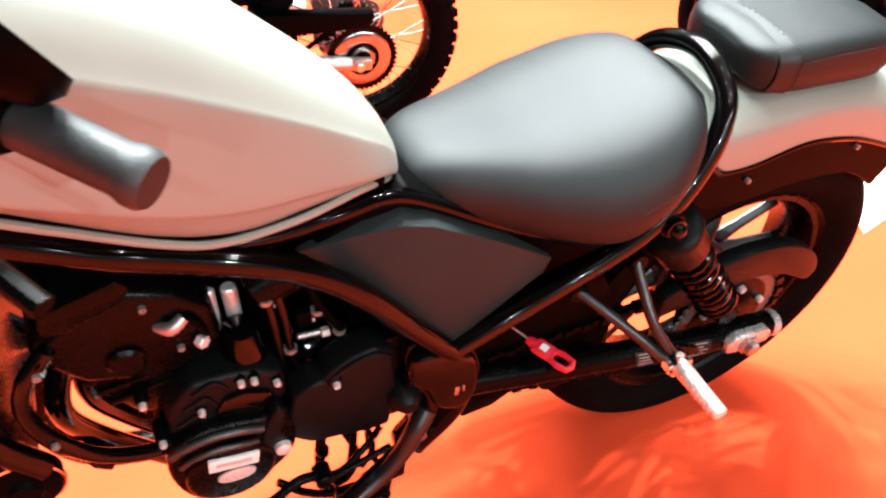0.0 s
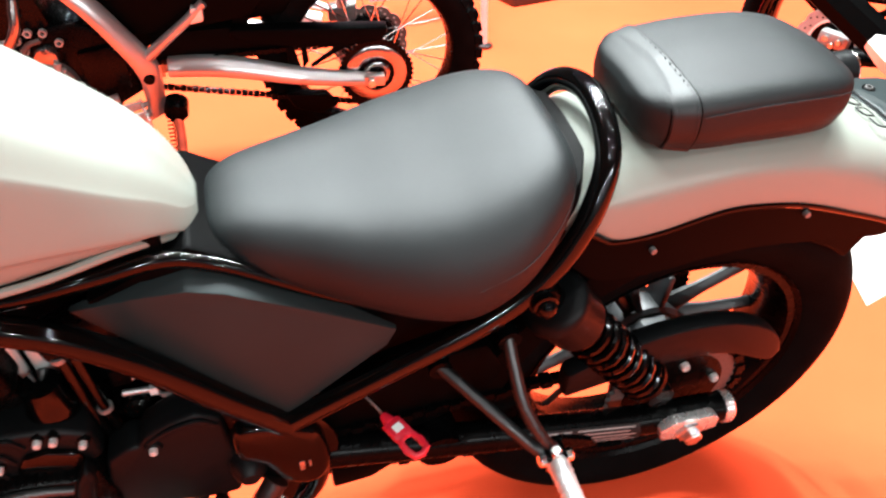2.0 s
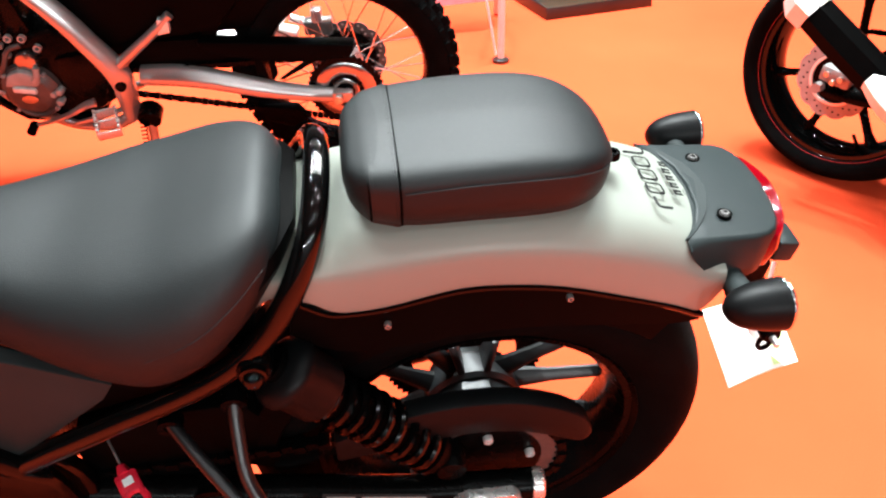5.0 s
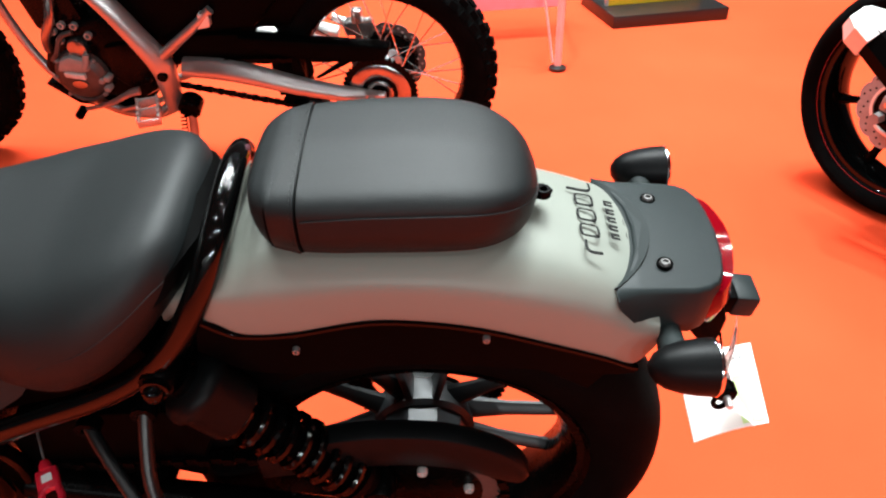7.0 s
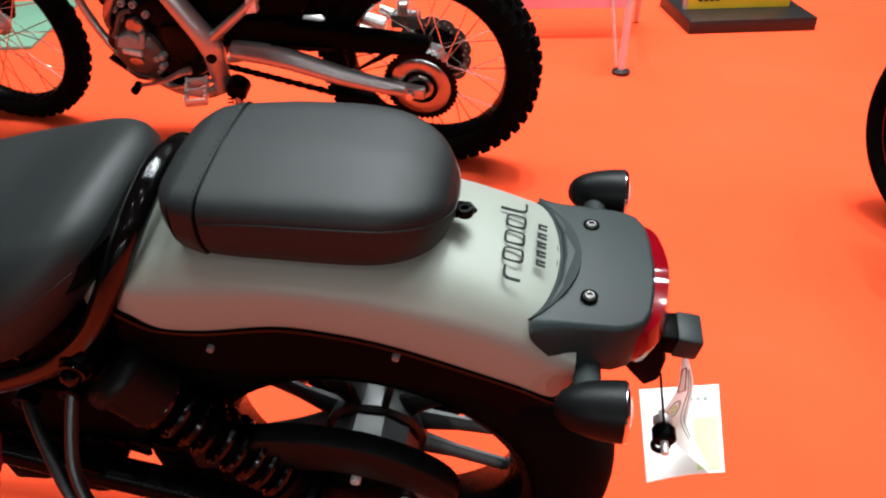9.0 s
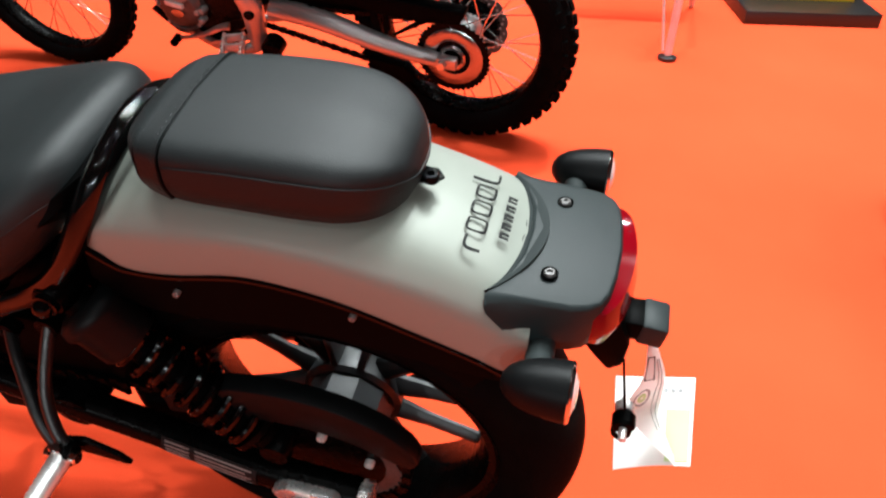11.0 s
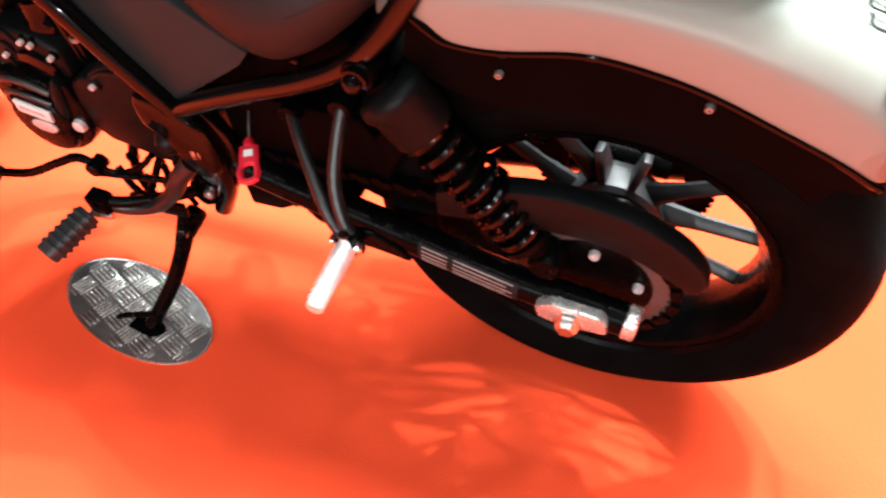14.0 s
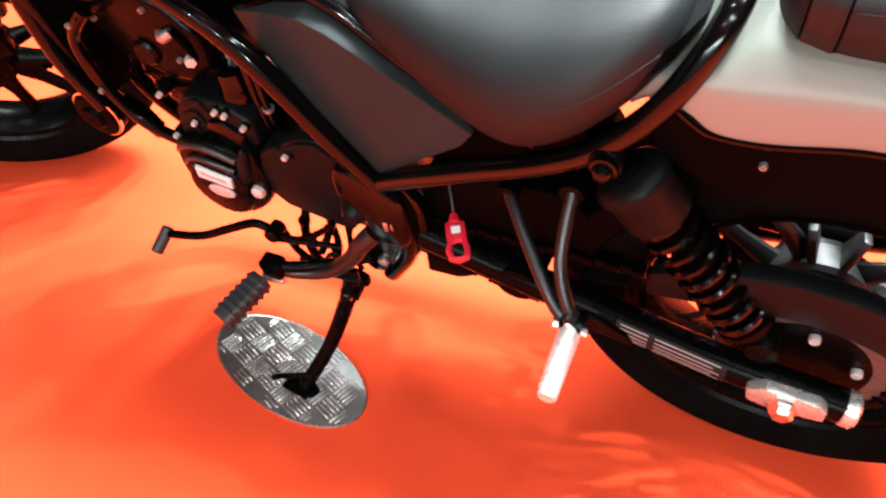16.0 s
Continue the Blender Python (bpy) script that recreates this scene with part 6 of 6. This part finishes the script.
    part("cylinder", moved(box((0, 0, 0.1), (0.15, 0.16, 0.24), 0.02), Matrix.Translation((-0.86, 0, 0.50)) @ Matrix.Rotation(radians(-12), 4, "Y")), ENGINE, case)
    part("sump_guard", prism([(-0.98, 0.30), (-0.90, 0.235), (-0.70, 0.215), (-0.70, 0.225), (-0.89, 0.25), (-0.965, 0.31)], -0.07, 0.07, "xz", 0.003), SATIN, bike)
    # dark body above: air box, seat and panels
    part("air_box", prism([(-0.58, 0.46), (-0.30, 0.50), (-0.12, 0.70), (-0.20, 0.80), (-0.68, 0.78), (-0.72, 0.62)], -0.10, 0.10, "xz", 0.02), PLASTIC, bike)
    # black mass added to fill the dark space between frame and rear wheel
    part("inner_mudguard", prism([(-0.60, 0.42), (-0.36, 0.440), (-0.34, 0.475), (-0.22, 0.485), (-0.16, 0.56), (-0.10, 0.74), (-0.60, 0.72)], -0.062, 0.062, "xz", 0.01), PLASTIC, bike)
    part("seat", hull_body([(-0.75, [(0, 0.80), (0.07, 0.80), (0.10, 0.84), (0.07, 0.88), (0, 0.89)]), (-0.35, [(0, 0.80), (0.09, 0.80), (0.13, 0.83), (0.09, 0.87), (0, 0.88)]), (0.10, [(0, 0.86), (0.06, 0.86), (0.09, 0.88), (0.06, 0.91), (0, 0.92)])], 5, 3), VINYL, bike)
    part("shroud", prism([(-1.10, 0.60), (-0.75, 0.70), (-0.72, 0.86), (-1.02, 0.95), (-1.14, 0.80)], -0.15, 0.15, "xz", 0.03), PLASTIC, bike)
    part("rear_mudflap", lathe_arc(0.40, 0.075, 0.05, radians(75), radians(160), (0.0, 0, R)), PLASTIC, bike)
    part("shock", rod((-0.50, 0.0, 0.38), (-0.56, 0, 0.70), 0.035, 16), ENGINE, bike)
    part("caliper", box((-0.06, 0.06, R + 0.10), (0.08, 0.045, 0.042), 0.008), DARKCASE, bike)
    part("caliper_body", rod((-0.205, 0.052, 0.430), (-0.118, 0.052, 0.410), 0.019, 16, bevel=0.004), WHITEALLOY, bike, "bright alloy caliper cylinder")
    part("caliper_lug", box((-0.060, 0.045, 0.466), (0.030, 0.030, 0.040), 0.005), ALLOY, bike)
    part("caliper_bracket", rod((-0.10, 0.05, R + 0.11), (-0.02, 0.05, R + 0.125), 0.009, 10), ALLOY, bike)
    # added black plate that darkens the gap above the swing arm
    part("chain_gap_fill", prism([(-0.56, 0.395), (-0.56, 0.47), (-0.30, 0.475), (-0.15, 0.46), (-0.15, 0.405), (-0.30, 0.385)], -0.086, -0.076, "xz", 0.003), PLASTIC, bike)
    part("caliper_hanger", tube([(0.0, 0.075, R), (-0.05, 0.075, R + 0.08), (-0.14, 0.075, R + 0.12)], 0.012, 10), ALLOY, bike)
    # footrest, stand, levers
    fp = part("footrest", bmesh_frame(), SCREW, bike, "bright toothed steel footrest")
    fp.matrix_basis = pose(-0.630, -0.180, 0.288, 12, 0, 20) @ Matrix.Diagonal((1.25, 1.15, 1.2, 1.0))
    part("peg_hanger", rod((-0.60, -0.11, 0.262), (-0.62, -0.155, 0.262), 0.014, 12), DULL, bike)
    part("gear_lever", tube([(-0.672, -0.118, 0.314), (-0.70, -0.122, 0.308), (-0.75, -0.128, 0.284), (-0.804, -0.130, 0.266)], [0.013, 0.011, 0.009, 0.007], 10, 4, flat=0.6), PALEFRAME, bike, "pale alloy gear lever")
    part("lever_rod", tube([(-0.804, -0.130, 0.266), (-0.830, -0.134, 0.262), (-0.850, -0.138, 0.262)], 0.006, 8), PALEFRAME, bike)
    part("lever_tip", rod((-0.850, -0.130, 0.262), (-0.852, -0.168, 0.254), 0.012, 12, bevel=0.002), RUBBER, bike)
    part("brake_pedal", tube([(-0.60, -0.115, 0.29), (-0.68, -0.13, 0.27), (-0.74, -0.12, 0.25)], 0.008, 8), PALEFRAME, bike)
    st = part("side_stand", tube([(-0.535, -0.115, 0.270), (-0.540, -0.150, 0.16), (-0.560, -0.205, 0.034)], 0.013, 10), DULL, bike, "grey side stand")
    part("stand_mount", rod((-0.535, -0.09, 0.275), (-0.535, -0.14, 0.262), 0.032, 16, bevel=0.004), SATIN, st)
    part("stand_foot", box((-0.56, -0.208, 0.034), (0.07, 0.04, 0.008), 0.002, Matrix.Rotation(radians(-8), 4, "X")), DULL, st)
    part("stand_spring", spring((-0.552, -0.135, 0.27), (-0.562, -0.175, 0.12), 0.008, 0.002, 14), SATIN, st)
    part("reflector", prism([(-0.450, 0.505), (-0.415, 0.512), (-0.412, 0.545), (-0.440, 0.550)], -0.122, -0.10, "xz", 0.003), SCREW, bike)
    return bike


def bmesh_frame():
    """An open toothed footrest."""
    bm = bmesh.new()
    for x in (-0.022, 0.022):
        box((x, 0, 0), (0.006, 0.085, 0.02), 0.001, None, bm)
    for y in (-0.04, 0.0, 0.035):
        box((0, y, 0), (0.044, 0.006, 0.02), 0.001, None, bm)
    for k in range(5):
        for x in (-0.022, 0.022):
            box((x, -0.036 + 0.017 * k, 0.012), (0.005, 0.008, 0.007), 0, None, bm)
    return bm


def wave_disc(r, ri, n, amp, th, at):
    """A brake disc with a scalloped rim."""
    bm = bmesh.new()
    at = Vector(at)
    k = n * 10
    loops = []
    for i in range(k):
        a = 2 * math.pi * i / k
        ro = r - amp + 2 * amp * abs(math.sin(a * n / 2)) ** 0.6
        c, s = math.cos(a), math.sin(a)
        loops.append([at + V(ro * c, -th / 2, ro * s), at + V(ro * c, th / 2, ro * s), at + V(ri * c, th / 2, ri * s), at + V(ri * c, -th / 2, ri * s)])
    return rings(bm, loops, True)


def street_bike():
    bike = thing("street_motorcycle", "black street motorcycle, rear wheel with wave disc and silver-tipped silencer", "motorcycle", pose(1.264, 1.041, 0, 0, 0, -58.5) @ Matrix.Scale(1.018, 4))
    R = 0.314
    rw = wheel(bike, (0, 0, R), R, 0.165, 0.236, 0, RUBBER, GLOSS, "rear_wheel", SATIN, hubr=0.05, halfhub=0.08)
    for k in range(7):
        a = radians(196 + 360 / 7 * k)
        c, s = math.cos(a), math.sin(a)
        part("spoke", tube([(0.04 * c, 0, 0.04 * s), (0.12 * c, -0.004, 0.12 * s), (0.18 * c, -0.006, 0.18 * s), (0.217 * c, -0.004, 0.217 * s)], [0.020, 0.012, 0.012, 0.019], 8, 4, flat=0.7), SATIN, rw)
    part("rim_stripe", lathe([(0.2455, -0.0672), (0.2490, -0.0672), (0.2490, -0.0660), (0.2455, -0.0660)], 64, shut=True), REDCAP, rw, "thin red rim stripe")
    part("valve_stem", rod((0.07, -0.01, -0.20), (0.06, -0.03, -0.165), 0.005, 8), RUBBER, rw)
    disc = part("brake_disc", wave_disc(0.104, 0.070, 12, 0.004, 0.005, (0, -0.102, 0)), DISC, rw, "drilled wave brake disc")
    hb = bmesh.new()
    for k in range(36):
        a = 2 * math.pi * k / 36
        q = (0.080, 0.088, 0.096)[k % 3]
        lathe([(0, -0.1049), (0.0030, -0.1049), (0.0030, -0.1040), (0, -0.1040)], 8, "y", (q * math.cos(a), 0, q * math.sin(a)), hb)
    part("drilling", hb, PLASTIC, disc)
    part("disc_rim", lathe([(0.064, -0.1075), (0.071, -0.1075), (0.071, -0.099), (0.064, -0.099)], 40, shut=True), BRIGHTCAP, disc)
    part("disc_carrier", lathe([(0.02, -0.1), (0.066, -0.1), (0.066, -0.096), (0.02, -0.096)], 24, shut=True), SATIN, rw)
    cal = part("caliper", box((0.012, -0.125, R + 0.020), (0.085, 0.04, 0.045), 0.010, Matrix.Rotation(radians(8), 4, "Y")), DISC, bike, "cast rear brake caliper")
    for dx, dz in ((-0.02, 0.006), (0.018, 0.0), (0.0, -0.012)):
        part("caliper_pin", lathe([(0, -0.153), (0.007, -0.153), (0.009, -0.149), (0.009, -0.142), (0, -0.142)], 14, "y", (0.012 + dx, 0, R + 0.020 + dz)), ALLOY, cal)
    for s in (-1, 1):
        part("swing_arm", tube([(-0.035, s * 0.125, R - 0.018), (0.10, s * 0.13, R - 0.012), (0.30, s * 0.125, R + 0.03), (0.55, s * 0.10, R + 0.08)], [0.022, 0.028, 0.032, 0.034], 12, 4, flat=0.6), SATIN, bike)
    part("axle_nut", rod((-0.02, -0.168, R - 0.012), (-0.02, -0.140, R - 0.012), 0.015, 6), DISC, bike)
    ch = bmesh.new()
    for i, (x, z, an) in enumerate(chain_path((0.52, 0.40), 0.032, (0, R), 0.088, 0.016)):
        box((x, 0.085, z), (0.015, 0.011 if i % 2 else 0.016, 0.012), 0, Matrix.Rotation(-an, 4, "Y"), ch)
    part("drive_chain", ch, SATIN, bike)
    part("rear_hugger", lathe_arc(0.335, 0.09, 0.06, radians(5), radians(62), (0, 0, R)), PLASTIC, bike)
    ex = part("silencer", tube([(0.44, -0.18, 0.26), (0.24, -0.195, 0.325), (0.06, -0.205, 0.432), (-0.055, -0.21, 0.508)], [0.040, 0.048, 0.050, 0.048], 8, 4), PLASTIC, bike, "black faceted silencer with bright end cap", 20)
    part("end_cap", tube([(-0.048, -0.2095, 0.503), (-0.085, -0.211, 0.527), (-0.112, -0.212, 0.545)], [0.055, 0.056, 0.036], 6, 1), BRIGHTCAP, ex, "bright silver end cap", 20)
    part("heat_shield", tube([(0.135, -0.222, 0.385), (0.20, -0.235, 0.352), (0.30, -0.235, 0.305), (0.40, -0.22, 0.275)], [0.030, 0.046, 0.048, 0.036], 8, 3), BRIGHTCAP, ex, "bright silver heat shield", 20)
    part("peg_plate", tube([(0.20, -0.175, 0.64), (0.165, -0.185, 0.56), (0.160, -0.19, 0.49), (0.195, -0.19, 0.44), (0.26, -0.185, 0.41)], [0.020, 0.024, 0.026, 0.026, 0.020], 10, 5, flat=0.5), BRIGHTCAP, bike, "curved silver footrest plate")
    part("tail_body", prism([(0.05, 0.80), (0.35, 0.72), (0.60, 0.62), (0.75, 0.90), (0.30, 0.92), (0.0, 0.88)], -0.12, 0.12, "xz", 0.03), PLASTIC, bike)
    part("engine_block", prism([(0.50, 0.25), (0.95, 0.22), (1.0, 0.60), (0.60, 0.66)], -0.14, 0.14, "xz", 0.03), ENGINE, bike)
    fw = wheel(bike, (1.40, 0, 0.30), 0.30, 0.120, 0.22, 5, RUBBER, GLOSS, "front_wheel", SATIN, spoke_w=0.016)
    for s in (-1, 1):
        part("fork_leg", rod((1.40, s * 0.09, 0.30), (1.15, s * 0.09, 0.90), 0.026, 14), SATIN, bike)
    part("tank", hull_body([(0.45, [(0, 0.78), (0.08, 0.78), (0.12, 0.86), (0.06, 0.94), (0, 0.95)]), (0.75, [(0, 0.80), (0.12, 0.80), (0.16, 0.92), (0.08, 1.0), (0, 1.02)]), (1.05, [(0, 0.84), (0.08, 0.84), (0.12, 0.94), (0.06, 1.0), (0, 1.01)])], 5, 3), PLASTIC, bike)
    return bike


trail_bike()
street_bike()


def sign_stand():
    root = thing("sign_stand", "grey metal sign stand with a pink panel on the carpet", "sign stand", pose(0.481, 2.168, 0) @ Matrix.Scale(1.06, 4))
    part("leg", rod((0, 0, 0.012), (0.0, 0.02, 1.1), 0.014, 16), BAREPOLE, root)
    part("foot", lathe([(0, 0), (0.032, 0), (0.034, 0.004), (0.034, 0.012), (0.016, 0.018), (0, 0.018)], 20, "z"), PLINTHBLACK, root)
    part("brace", rod((-0.02, 0.0, 0.03), (-0.14, 0.10, 0.75), 0.005, 10), BAREPOLE, root)
    part("leg", rod((0.10, 0.62, 0.012), (0.02, 0.05, 1.1), 0.012, 16), BAREPOLE, root)
    part("panel", box((-0.17, 0.36, 0.56), (0.46, 0.008, 0.86), 0.002, Matrix.Rotation(radians(9), 4, "Z")), PINK, root, "pale pink printed panel")
    return root


sign_stand()


def display_plinth():
    root = thing("display_plinth", "low black display plinth carrying an upright yellow sign", "plinth", pose(0.805, 2.675, 0, 0, 0, 11.8) @ Matrix.Scale(1.058, 4))
    part("base", box((0.275, 0.20, 0.028), (0.55, 0.40, 0.056), 0.004), PLINTHBLACK, root)
    part("panel", box((0.265, 0.165, 0.206), (0.46, 0.020, 0.30), 0.003), YELLOW, root, "yellow upright sign panel")
    part("panel_edge", box((0.028, 0.165, 0.206), (0.012, 0.026, 0.30), 0.002), BAREPOLE, root)
    for k in range(4):
        part("print_bar", box((0.09 + 0.025 * k, 0.1535, 0.098), (0.018, 0.002, 0.014), 0), DECAL, root)
    return root


display_plinth()


def green_board():
    root = thing("floor_board", "dull green board lying on the carpet", "board", pose(-2.559, 2.396, 0, 0, 0, 12.4))
    part("board", box((0, 0, 0.008), (0.9, 0.7, 0.016), 0.003), PALEGREEN, root)
    return root


green_board()
